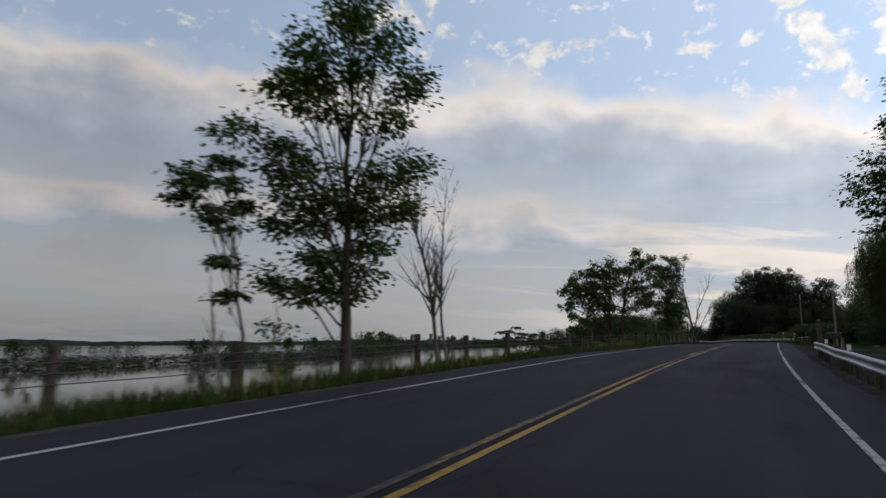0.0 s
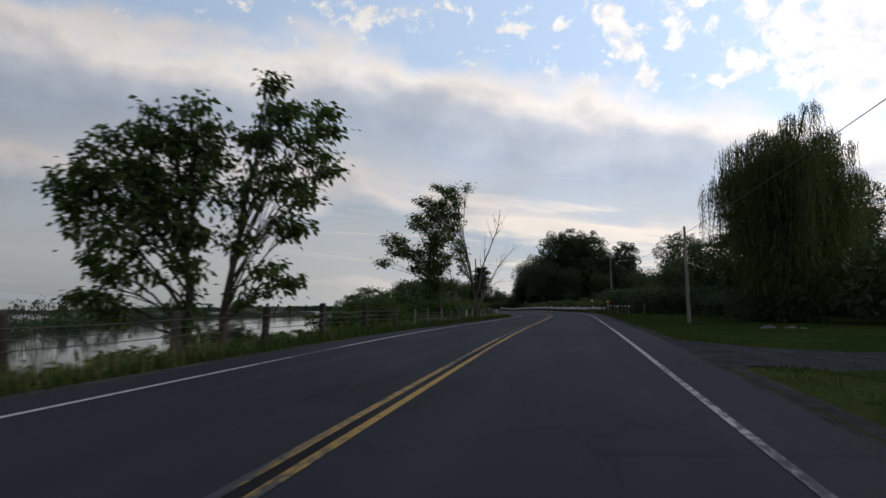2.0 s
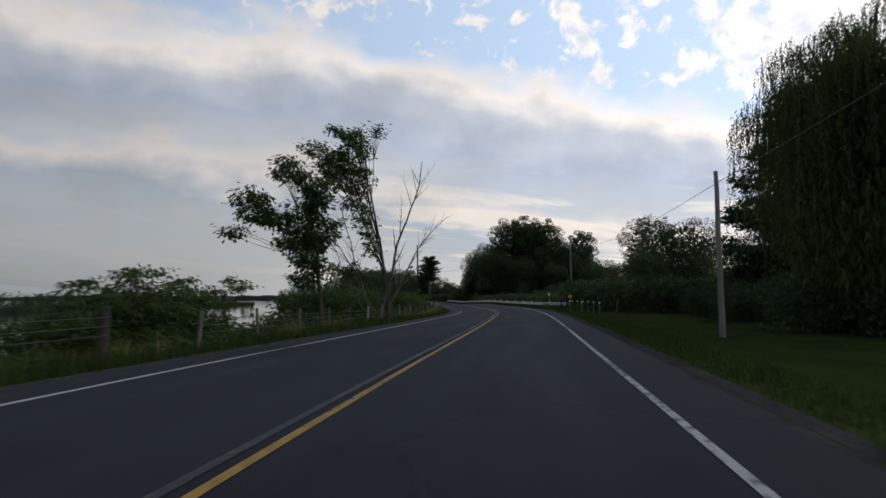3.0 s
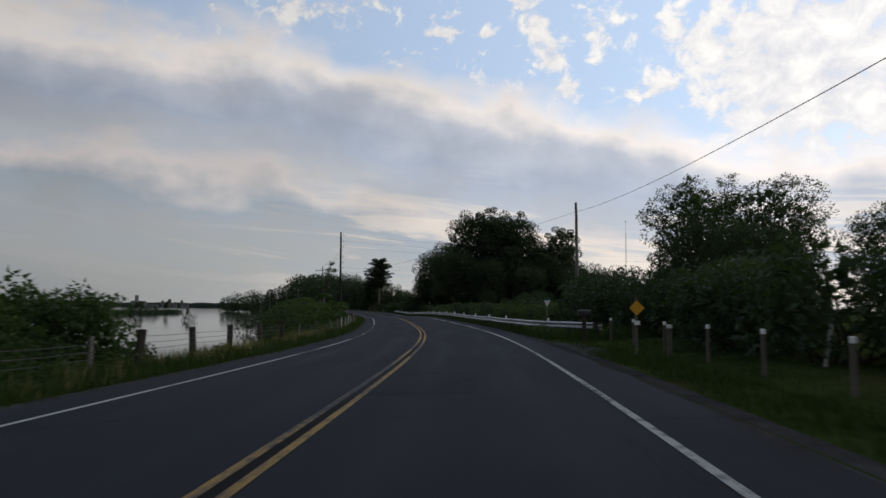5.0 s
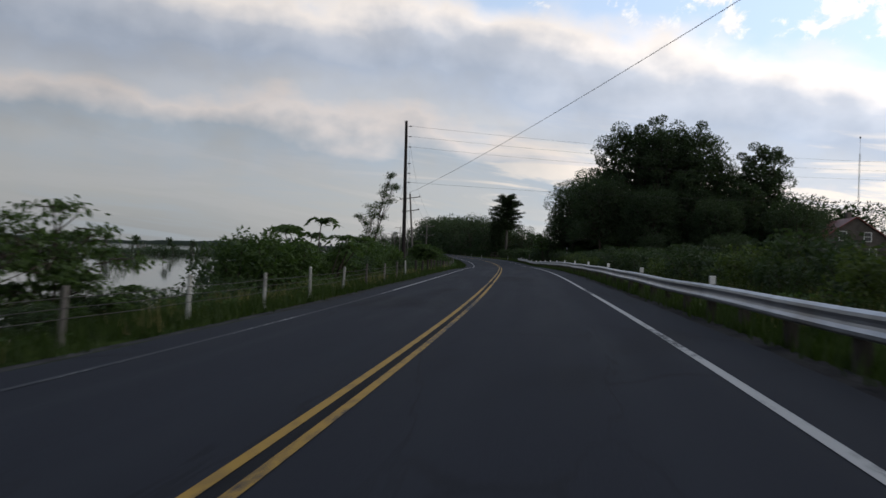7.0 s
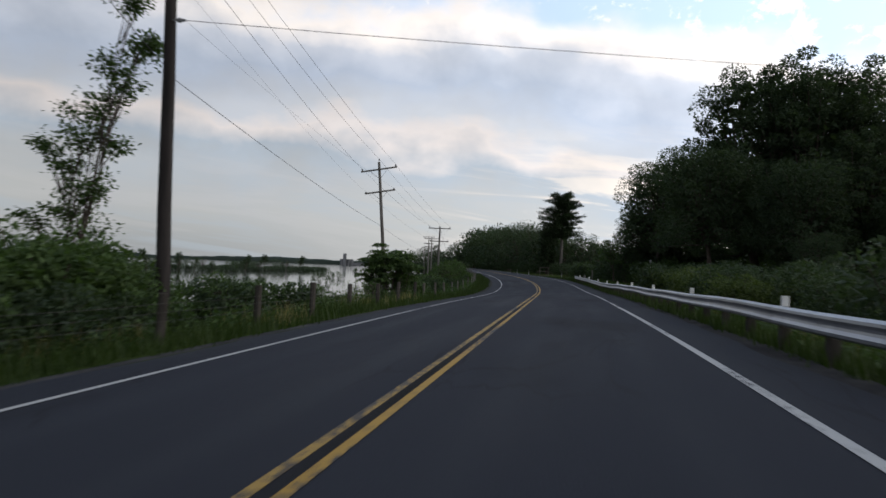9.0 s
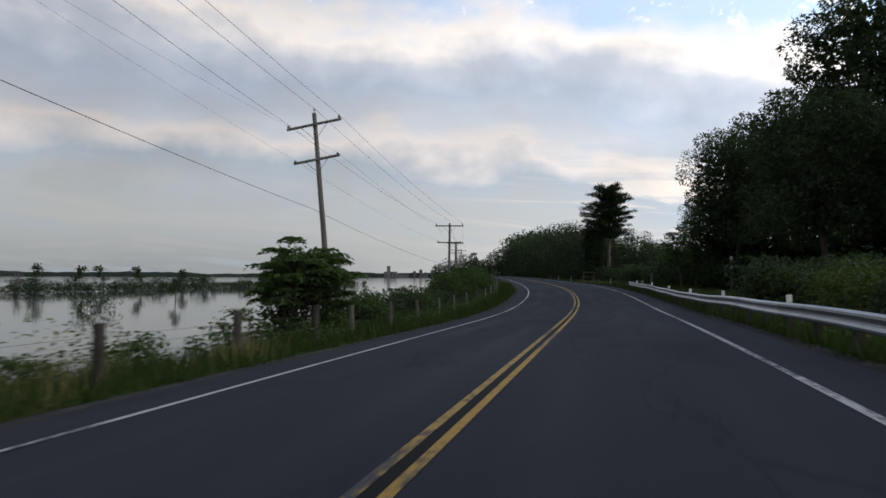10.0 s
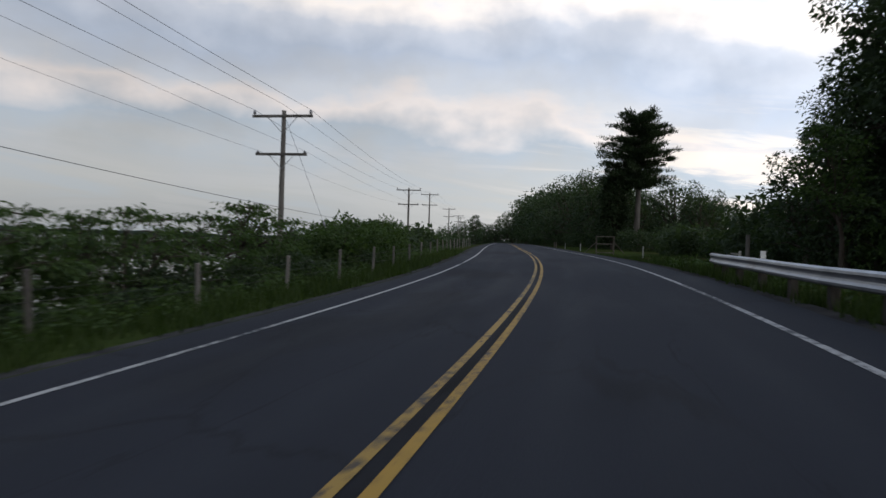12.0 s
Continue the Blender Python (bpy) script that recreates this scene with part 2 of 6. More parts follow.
MAT = dict(
    asphalt=asphalt(),
    white=paint("white_road_paint", (0.50, 0.50, 0.50), 0.60),
    white_cracked=paint("white_road_paint_cracked", (0.44, 0.44, 0.45), 0.575, 0.85),
    white_worn=paint("white_road_paint_worn", (0.58, 0.58, 0.58), 0.46),
    yellow=paint("yellow_road_paint", (0.44, 0.26, 0.04), 0.585, 0.3),
    yellow_worn=paint("yellow_road_paint_worn", (0.36, 0.22, 0.05), 0.535, 0.6),
    yellow_flaked=paint("yellow_road_paint_flaked", (0.40, 0.25, 0.055), 0.60, 0.85),
    yellow_gone=paint("yellow_road_paint_mostly_gone", (0.30, 0.19, 0.05), 0.47, 0.8),
    gravel=surf("grey_gravel", (0.032, 0.032, 0.034), (0.085, 0.083, 0.083), 1.2, 0.95, 0.9, relief=0.03),
    drive=surf("packed_grey_drive", (0.028, 0.029, 0.034), (0.060, 0.061, 0.066), 1.2, 0.95, 0.5, relief=0.012),
    ground=surf("rough_grass_ground", (0.020, 0.034, 0.010), (0.052, 0.070, 0.022), 0.5, 0.95, 0.8, dirt=(0.06, 0.045, 0.025), relief=0.05),
    lawn=surf("mown_lawn", (0.020, 0.036, 0.010), (0.042, 0.062, 0.019), 0.35, 0.95, 0.7, relief=0.04),
    grass=leafy("grass_blades", (0.018, 0.036, 0.009), (0.046, 0.070, 0.019), 0.6, 0.25),
    dry=leafy("dry_grass_heads", (0.16, 0.13, 0.06), (0.30, 0.25, 0.13), 0.7, 0.25),
    leaf=leafy("maple_leaves", (0.036, 0.064, 0.024), (0.082, 0.125, 0.046)),
    # dark green with a bluish haze cast put into the colour
    leaf_dark=leafy("oak_leaves", (0.030, 0.047, 0.029), (0.062, 0.088, 0.050)),
    leaf_light=leafy("shrub_leaves", (0.044, 0.070, 0.023), (0.095, 0.122, 0.044)),
    willow=leafy("willow_leaves", (0.048, 0.066, 0.030), (0.095, 0.120, 0.052)),
    needle=leafy("pine_needles", (0.018, 0.032, 0.016), (0.04, 0.06, 0.028), 0.6, 0.1),
    bark=surf("grey_brown_bark", (0.045, 0.036, 0.030), (0.13, 0.11, 0.095), 3.0, 0.95, 0.9, stretch=(1, 1, 0.25), relief=0.03),
    bark_dead=surf("bleached_dead_wood", (0.09, 0.08, 0.075), (0.20, 0.185, 0.17), 3.0, 0.9, 0.6, stretch=(1, 1, 0.2), relief=0.02),
    pole=surf("weathered_pole_wood", (0.10, 0.092, 0.085), (0.24, 0.225, 0.205), 2.5, 0.9, 0.7, stretch=(1, 1, 0.08), dirt=(0.07, 0.06, 0.055)),
    # paler copy of the pole wood: silver weathering plus sky light put into the colour
    pole_pale=surf("silvered_skylit_pole_wood", (0.145, 0.135, 0.125), (0.26, 0.245, 0.23), 2.5, 0.9, 0.6, stretch=(1, 1, 0.08), dirt=(0.20, 0.19, 0.18)),
    pole_dark=surf("creosoted_pole_wood", (0.018, 0.016, 0.016), (0.055, 0.048, 0.046), 2.5, 0.9, 0.7, stretch=(1, 1, 0.08)),
    stone=surf("grey_fieldstone", (0.08, 0.08, 0.075), (0.19, 0.185, 0.17), 3.0, 0.9, 0.6, dirt=(0.08, 0.08, 0.06)),
    post=surf("fence_post_wood", (0.075, 0.065, 0.055), (0.21, 0.19, 0.165), 4.0, 0.9, 0.7, stretch=(1, 1, 0.2), dirt=(0.05, 0.05, 0.04)),
    post_dark=surf("dark_weathered_post", (0.030, 0.027, 0.024), (0.10, 0.09, 0.08), 4.0, 0.95, 0.7, stretch=(1, 1, 0.2)),
    post_white=surf("whitewashed_post", (0.32, 0.32, 0.30), (0.50, 0.50, 0.47), 3.0, 0.8, 0.3, dirt=(0.20, 0.19, 0.17)),
    steel=surf("galvanised_steel", (0.24, 0.25, 0.27), (0.37, 0.38, 0.41), 1.6, 0.42, 0.25, 0.8, dirt=(0.26, 0.25, 0.25), relief=0.004),
    cable=surf("rusty_wire_rope", (0.025, 0.022, 0.020), (0.07, 0.06, 0.055), 8.0, 0.7, 0.3),
    wire=surf("black_overhead_wire", (0.02, 0.02, 0.022), (0.04, 0.04, 0.042), 3.0, 0.6, 0.1),
    porcelain=surf("grey_porcelain", (0.20, 0.20, 0.21), (0.34, 0.34, 0.35), 6.0, 0.25, 0.05),
    reflector=surf("white_reflector", (0.80, 0.80, 0.78), (0.92, 0.92, 0.90), 5.0, 0.4, 0.05),
    sign_yellow=surf("amber_sign_sheet", (0.62, 0.30, 0.01), (0.75, 0.38, 0.02), 2.0, 0.5, 0.05),
    sign_white=surf("white_sign_sheet", (0.60, 0.61, 0.60), (0.78, 0.79, 0.78), 2.0, 0.5, 0.05),
    sign_green=surf("green_sign_sheet", (0.008, 0.07, 0.045), (0.014, 0.10, 0.065), 2.0, 0.5, 0.05),
    black=surf("black_plastic", (0.012, 0.012, 0.014), (0.03, 0.03, 0.034), 4.0, 0.5, 0.1),
    brick=surf("grey_brown_house_wall", (0.10, 0.085, 0.075), (0.19, 0.165, 0.15), 0.9, 0.9, 0.5),
    roof=surf("red_metal_roof", (0.13, 0.030, 0.024), (0.22, 0.050, 0.038), 0.8, 0.6, 0.2),
    trim=surf("white_window_trim", (0.6, 0.6, 0.58), (0.8, 0.8, 0.78), 3.0, 0.5, 0.1),
    concrete=surf("weathered_concrete", (0.14, 0.145, 0.155), (0.22, 0.225, 0.235), 0.1, 0.9, 0.3),
    # the blue-grey of distant haze is mixed into this wood's colour
    far_wood=surf("hazed_wooded_shore", (0.035, 0.050, 0.045), (0.060, 0.078, 0.066), 0.02, 1.0, 0.0),
)


def make_water():
    m, g, p = material("still_flood_water")
    co = g.add("ShaderNodeTexCoord").outputs["Object"]
    mp = g.add("ShaderNodeMapping")
    g.put(mp.inputs[0], co)
    mp.inputs["Scale"].default_value = (0.9, 0.45, 1.0)
    rip = g.noise(mp.outputs[0], 1.6, 4, 0.6)
    p.inputs["Base Color"].default_value = (0.030, 0.034, 0.030, 1)
    p.inputs["Roughness"].default_value = 0.06
    p.inputs["IOR"].default_value = 1.33
    bp = g.add("ShaderNodeBump")
    bp.inputs["Strength"].default_value, bp.inputs["Distance"].default_value = 0.10, 0.02
    g.put(bp.inputs["Height"], rip)
    g.put(p.inputs["Normal"], bp.outputs[0])
    return m


def make_glass():
    m, g, p = material("dark_window_glass")
    p.inputs["Base Color"].default_value = (0.02, 0.022, 0.025, 1)
    p.inputs["Roughness"].default_value = 0.08
    return m


MAT["water"], MAT["glass"] = make_water(), make_glass()


# ---------- the line of the road ----------
HEADING = [(-30, 0.0), (0, 0.0), (30, -2.09), (60, -2.81), (80, -3.12), (100, -1.99), (115, -0.48), (130, 2.42), (145, 5.04), (160, 6.58),
           (180, 7.37), (200, 8.27), (220, 8.65), (240, 9.79), (260, 13.8), (280, 17.7), (300, 19.74), (320, 19.18), (345, 18.85), (500, 19.5)]
HEIGHT = [(-30, -0.51), (0, 0.0), (30, 0.65), (60, 1.1), (80, 1.13), (100, 1.16), (115, 1.14), (130, 1.1), (145, 1.07), (160, 1.08),
          (180, 1.2), (200, 1.22), (220, 1.1), (240, 0.84), (260, 1.17), (280, 1.5), (300, 1.75), (320, 1.97), (345, 2.19), (380, 2.41), (430, 2.65), (500, 2.94)]
BANK = [(-30, -0.017), (0, -0.025), (25, -0.03), (50, -0.012), (75, 0.004), (100, 0.024), (125, 0.041), (150, 0.056), (180, 0.058),
        (210, 0.047), (240, 0.06), (270, 0.051), (300, 0.013), (340, 0.003)]
WATER = -0.6


def lut(table, s):
    return np.interp(s, [k[0] for k in table], [k[1] for k in table])


S = np.arange(-60.0, 560.0, 1.0)
box = lambda a, n: np.convolve(np.pad(a, n // 2, "edge"), np.ones(n) / n, "valid")
HD = np.radians(box(lut(HEADING, S), 11))
EL = box(lut(HEIGHT, S), 19)
CX = np.concatenate([[0], np.cumsum(-np.sin(HD[:-1]))])
CY = np.concatenate([[0], np.cumsum(np.cos(HD[:-1]))])
CX, CY = CX - CX[60], CY - CY[60]


def plan(s, o):
    """Ground plan of a point s metres along the road and o metres to the right of its centre line."""
    t = min(max(s, S[0]), S[-1])
    a = float(np.interp(t, S, HD))
    x, y = float(np.interp(t, S, CX)), float(np.interp(t, S, CY))
    x, y = x - math.sin(a) * (s - t), y + math.cos(a) * (s - t)
    return x + o * math.cos(a), y + o * math.sin(a)


def road_z(s, o):
    return float(np.interp(s, S, EL)) + min(max(o, -5.0), 5.0) * float(lut(BANK, s))


def along(x, y):
    k = int(((CX - x) ** 2 + (CY - y) ** 2).argmin())
    dx, dy, a = x - CX[k], y - CY[k], HD[k]
    return S[k] - dx * math.sin(a) + dy * math.cos(a), dx * math.cos(a) + dy * math.sin(a)


RIGHT = [(-60, 0.1), (0, 0.25), (30, 0.55), (80, 0.85), (115, 1.3), (147, 1.5), (200, 1.0), (260, 1.3), (310, 1.9), (380, 2.4), (600, 3.0)]


def ground_z(s, o):
    z = road_z(s, o)
    if o < -4.6:
        d = -o
        if d < 8:
            return z - float(np.interp(d, [4.6, 5.2, 6.5, 8.0], [0.03, 0.08, 0.24, 0.42]))
        top, bed = z - 0.42, WATER - 0.35
        if d < 11.2:
            f = (d - 8) / 3.2
            return top + (bed - top) * f * f * (3 - 2 * f)
        return bed - min((d - 11.2) * 0.06, 2.0)
    if o > 4.6:
        f = min(max((o - 5.2) / 4.3, 0), 1)
        f = f * f * (3 - 2 * f)
        dip = 0.25 * math.exp(-((o - 7.4) / 1.2) ** 2) * (1 if s > 128 else 0.3)
        side = float(lut(RIGHT, s)) - 0.012 * max(min(o, 90) - 30, 0)
        return (z - 0.03) * (1 - f) + side * f - dip - min(max(o - 4.6, 0) * 0.08, 0.06)
    return z


def spot(s, o, dz=0.0):
    x, y = plan(s, o)
    return Vector((x, y, ground_z(s, o) + dz))


def spot_xy(x, y, dz=0.0):
    s, o = along(x, y)
    return Vector((x, y, ground_z(s, o) + dz))


# ---------- building helpers ----------
class Shape:
    """Collects vertices and faces for one mesh."""

    def __init__(self):
        self.v, self.f = [], []

    def add(self, verts, faces):
        n = len(self.v)
        self.v += [tuple(p) for p in verts]
        self.f += [tuple(i + n for i in q) for q in faces]
        return self

    def block(self, c, size, m=None, bevel=0.0):
        x, y, z = (a / 2 for a in size)
        b = min(bevel, x * 0.9, y * 0.9)
        if b:
            ring = [(-x + b, -y), (x - b, -y), (x, -y + b), (x, y - b), (x - b, y), (-x + b, y), (-x, y - b), (-x, -y + b)]
        else:
            ring = [(-x, -y), (x, -y), (x, y), (-x, y)]
        n = len(ring)
        vs = [Vector((p, q, -z)) for p, q in ring] + [Vector((p, q, z)) for p, q in ring]
        fs = [(i, (i + 1) % n, n + (i + 1) % n, n + i) for i in range(n)] + [tuple(range(n - 1, -1, -1)), tuple(range(n, 2 * n))]
        m = m or Matrix.Identity(4)
        return self.add([m @ (p + Vector(c)) for p in vs], fs)

    def tube(self, pts, radii, sides=6, cap=True):
        pts = [Vector(p) for p in pts]
        n = len(pts)
        radii = [radii] * n if isinstance(radii, (int, float)) else radii
        rings, side = [], None
        for i, p in enumerate(pts):
            d = (pts[min(i + 1, n - 1)] - pts[max(i - 1, 0)])
            d = d.normalized() if d.length > 1e-9 else Vector((0, 0, 1))
            if side is None:
                side = d.cross(Vector((0, 0, 1)) if abs(d.z) < 0.9 else Vector((1, 0, 0))).normalized()
            else:
                side = (side - d * side.dot(d))
                side = side.normalized() if side.length > 1e-6 else d.orthogonal().normalized()
            up = d.cross(side)
            rings.append([p + (side * math.cos(a) + up * math.sin(a)) * radii[i] for a in (2 * math.pi * k / sides for k in range(sides))])
        fs = [(i * sides + k, i * sides + (k + 1) % sides, (i + 1) * sides + (k + 1) % sides, (i + 1) * sides + k)
              for i in range(n - 1) for k in range(sides)]
        if cap:
            fs += [tuple(range(sides - 1, -1, -1)), tuple(range((n - 1) * sides, n * sides))]
        return self.add([q for r in rings for q in r], fs)

    def sweep(self, profile, frames):
        """An open profile of (across, up) carried along frames of (origin, across, up)."""
        n = len(profile)
        vs = [o + a * p + u * q for o, a, u in frames for p, q in profile]
        fs = [(i * n + k, i * n + k + 1, (i + 1) * n + k + 1, (i + 1) * n + k) for i in range(len(frames) - 1) for k in range(n - 1)]
        return self.add(vs, fs)


def mesh_of(name, sh, mat, smooth=False):
    me = bpy.data.meshes.new(name)
    me.from_pydata(sh.v, [], sh.f)
    if smooth:
        me.polygons.foreach_set("use_smooth", [True] * len(me.polygons))
    me.materials.append(mat)
    return me


def part(name, sh, mat, parent=None, label="", smooth=False):
    ob = new(name, sh if isinstance(sh, bpy.types.Mesh) else mesh_of(name, sh, mat, smooth))
    ob.parent = parent
    return tagged(ob, label)


def thing(name, at, label, category, group="", turn=0.0, lean=(0.0, 0.0)):
    ob = new(name)
    ob.matrix_world = pose(*at, lean[0], lean[1], turn)
    return tagged(ob, label, category, group)


def facing(s):
    """Turn in degrees of something whose y axis points along the road."""
    return math.degrees(float(np.interp(s, S, HD)))


# ---------- ground, road, water ----------
def sheet(name, ss, oo, height, mat, label, smooth=True, kind="structure"):
    """A strip in road coordinates, with its distance across and along as texture coordinates."""
    vs, uv = [], []
    for s in ss:
        for o in oo:
            x, y = plan(s, o)
            vs.append((x, y, height(s, o)))
            uv.append((o, s))
    n = len(oo)
    fs = [(i * n + k, i * n + k + 1, (i + 1) * n + k + 1, (i + 1) * n + k) for i in range(len(ss) - 1) for k in range(n - 1)]
    me = bpy.data.meshes.new(name)
    me.from_pydata(vs, [], fs)
    lay = me.uv_layers.new(name="UVMap")
    idx = np.array(fs).ravel()
    lay.data.foreach_set("uv", np.array(uv)[idx].ravel())
    me.polygons.foreach_set("use_smooth", [smooth] * len(fs))
    me.materials.append(mat)
    return tagged(new(name, me), label, name.replace("_", " "), "", kind)


def bumpy(s, o):
    z = ground_z(s, o)
    if -4.8 < o < 4.8:
        return z - 0.12
    x, y = plan(s, o)
    k = min((abs(o) - 4.8) / 2, 1)
    return z + k * 0.09 * noise.noise(Vector((x * 0.45, y * 0.45, 2.0))) + k * 0.05 * noise.noise(Vector((x * 1.7, y * 1.7, 5.0)))


near = list(np.arange(-60.0, 420.0, 2.0))
sheet("ground", [-2500, -900, -300, -120] + near + [440, 480, 560, 700, 1100, 2500],
      [-60, -40, -25, -18, -14, -12.5, -11.5, -10.5, -9.5, -8.7, -8, -7.3, -6.6, -6, -5.5, -5.1, -4.8, -4.2, 4.2, 4.8, 5.2, 5.6, 6.2, 6.8, 7.4, 8,
       8.8, 9.6, 11, 13, 16, 20, 26, 34, 46, 64, 90, 150, 300, 700, 2500], bumpy, MAT["ground"], "rough grassy roadside ground along the water")


def edge(s, side):
    x, y = plan(s, 0)
    return side * (4.62 + 0.12 * noise.noise(Vector((x * 0.5, y * 0.5, side))) + 0.05 * noise.noise(Vector((x * 2.1, y * 2.1, side))))


def road_sheet():
    cross = [0.0, 0.07, 0.2, 0.35, 0.5, 0.65, 0.8, 0.93, 1.0]
    ss = [-2000, -300] + list(np.arange(-60.0, 520.0, 1.0)) + [700, 1500]
    vs, uv = [], []
    for s in ss:
        a, b = edge(s, -1), edge(s, 1)
        for c in cross:
            o = a + (b - a) * c
            x, y = plan(s, o)
            vs.append((x, y, road_z(s, o) - (0.015 if c in (0.0, 1.0) else 0.0)))
            uv.append((o, s))
    n = len(cross)
    fs = [(i * n + k, i * n + k + 1, (i + 1) * n + k + 1, (i + 1) * n + k) for i in range(len(ss) - 1) for k in range(n - 1)]
    me = bpy.data.meshes.new("road")
    me.from_pydata(vs, [], fs)
    me.uv_layers.new(name="UVMap").data.foreach_set("uv", np.array(uv)[np.array(fs).ravel()].ravel())
    me.polygons.foreach_set("use_smooth", [True] * len(fs))
    me.materials.append(MAT["asphalt"])
    tagged(new("road", me), "worn grey asphalt two-lane country road", "road", "", "structure")


road_sheet()


def line(o, w, s0, s1, mat, label):
    sheet("road_marking", np.arange(s0, s1 + 0.1, 1.0), [o - w / 2, o + w / 2], lambda s, q: road_z(s, q) + 0.006, MAT[mat], label)


line(-3.6, 0.10, -60, 131, "white", "thin white edge line painted on the road")
line(-3.6, 0.10, 131, 168, "white_worn", "white edge line almost worn away")
line(-3.6, 0.10, 168, 520, "white", "thin white edge line painted on the road")
line(3.6, 0.10, -60, 126, "white_cracked", "white edge line with cross cracks")
line(3.6, 0.115, 126, 214, "white", "clear white edge line painted on the road")
line(3.6, 0.105, 214, 520, "white_cracked", "white edge line with cross cracks")
line(-0.112, 0.10, -60, 58, "yellow_worn", "faded yellow centre line")
line(0.112, 0.10, -60, 58, "yellow", "yellow centre line on dark asphalt")
line(-0.112, 0.10, 58, 100, "yellow_gone", "yellow centre line mostly worn off")
line(0.112, 0.10, 58, 100, "yellow", "yellow centre line on dark asphalt")
line(-0.112, 0.10, 100, 128, "yellow_worn", "faded yellow centre line")
line(0.112, 0.10, 100, 128, "yellow_worn", "faded yellow centre line")
line(-0.112, 0.10, 128, 178, "yellow", "yellow centre line on dark asphalt")
line(0.112, 0.10, 128, 178, "yellow", "yellow centre line on dark asphalt")
line(-0.112, 0.10, 178, 520, "yellow_flaked", "worn yellow centre line with flaked patches")
line(0.112, 0.10, 178, 520, "yellow", "yellow centre line on dark asphalt")


def shoulder(side, wide, s0, s1):
    def h(s, o):
        f = min(max((abs(o) - 4.7) / 0.5, 0), 1)
        return (road_z(s, o) - 0.03) * (1 - f) + (bumpy(s, o) + (0.015 if abs(o) < wide - 0.05 else -0.05)) * f
    oo = [side * q for q in (4.3, 4.62, 4.78, 4.95, 5.1, wide)]
    sheet("gravel_shoulder", np.arange(s0, s1, 1.5), sorted(oo), h, MAT["gravel"], "narrow grey gravel shoulder beside the asphalt")


shoulder(-1, 5.25, -60, 520)
shoulder(1, 5.2, -60, 520)


def lawn_part(name, s0, s1, o0, o1, mat, label, lift):
    sheet(name, np.arange(s0, s1 + 0.1, 1.0), np.linspace(o0, o1, 26), lambda s, o: bumpy(s, o) + (lift if o > o0 + 0.5 and s0 < s < s1 else -0.05), MAT[mat], label)


def slanted(name, a, b, o0, o1, mat, label, lift):
    """A band across the roadside whose ends lie at s0 + k * (o - o0)."""
    oo = np.linspace(o0, o1, 28)
    vs, uv = [], []
    n = 9
    for o in oo:
        s0, s1 = a(o), b(o)
        for k in range(n):
            s = s0 + (s1 - s0) * k / (n - 1)
            x, y = plan(s, o)
            vs.append((x, y, bumpy(s, o) + lift - (0.06 if k in (0, n - 1) else 0)))
            uv.append((o, s))
    fs = [(i * n + k + 1, i * n + k, (i + 1) * n + k, (i + 1) * n + k + 1) for i in range(len(oo) - 1) for k in range(n - 1)]
    sh = Shape().add(vs, fs)
    return tagged(new(name, mesh_of(name, sh, MAT[mat], True)), label, name.replace("_", " "), "", "structure")


lawn_part("lawn", 36, 104, 6.6, 40, "lawn", "mown green lawn in front of the willow", 0.05)
slanted("driveway", lambda o: 36.2 - 1.6 * math.exp(-(o - 4.6) / 0.8), lambda o: 43.6 + 1.8 * math.exp(-(o - 4.6) / 0.8), 4.5, 26, "drive", "grey packed gravel driveway across the lawn", 0.08)
slanted("driveway", lambda o: 52.6 - 2.5 * math.exp(-(o - 4.6) / 1.0), lambda o: 57.6 + 2.6 * math.exp(-(o - 4.6) / 1.0), 4.5, 26, "drive", "grey packed gravel driveway across the lawn", 0.08)
slanted("driveway", lambda o: 119.0 - 3 * math.exp(-(o - 4.6) / 1.0), lambda o: 122.5 + 2 * math.exp(-(o - 4.6) / 1.0), 4.5, 6.0, "gravel", "gravel lay-by beside the guard posts", 0.06)

wm = Shape().add([(-4000, -3000, WATER), (3000, -3000, WATER), (3000, 4500, WATER), (-4000, 4500, WATER)], [(0, 1, 2, 3)])
tagged(new("water", mesh_of("water", wm, MAT["water"])), "still grey flood water reflecting the sky", "water", "", "structure")


def far_shore():
    """A low wooded ridge right round the water, far away."""
    rng = random.Random(5)
    vs, fs, n = [], [], 420
    for i in range(n):
        a = radians(-60 + 200 * i / (n - 1))
        d = 2500 + 300 * noise.noise(Vector((i * 0.03, 0, 0)))
        h = 17 + 13 * noise.noise(Vector((i * 0.05, 3, 0))) + 4 * noise.noise(Vector((i * 0.31, 7, 0))) + rng.uniform(-1.5, 1.5)
        x, y = -math.sin(a) * d, 150 + math.cos(a) * d
        k = 1 + 120 / d
        vs += [(x, y, WATER - 1), (x, y, max(h, 5) * 0.7), (x * k, 150 + (y - 150) * k, max(h, 5))]
    for i in range(n - 1):
        for k in range(2):
            fs.append((3 * i + k, 3 * i + k + 1, 3 * i + k + 4, 3 * i + k + 3))
    tagged(new("backdrop", mesh_of("backdrop", Shape().add(vs, fs), MAT["far_wood"])), "low wooded shore far across the water", "distant shore", "", "structure")


far_shore()


# ---------- trees ----------
def unit(v):
    return v / (np.linalg.norm(v) + 1e-9)


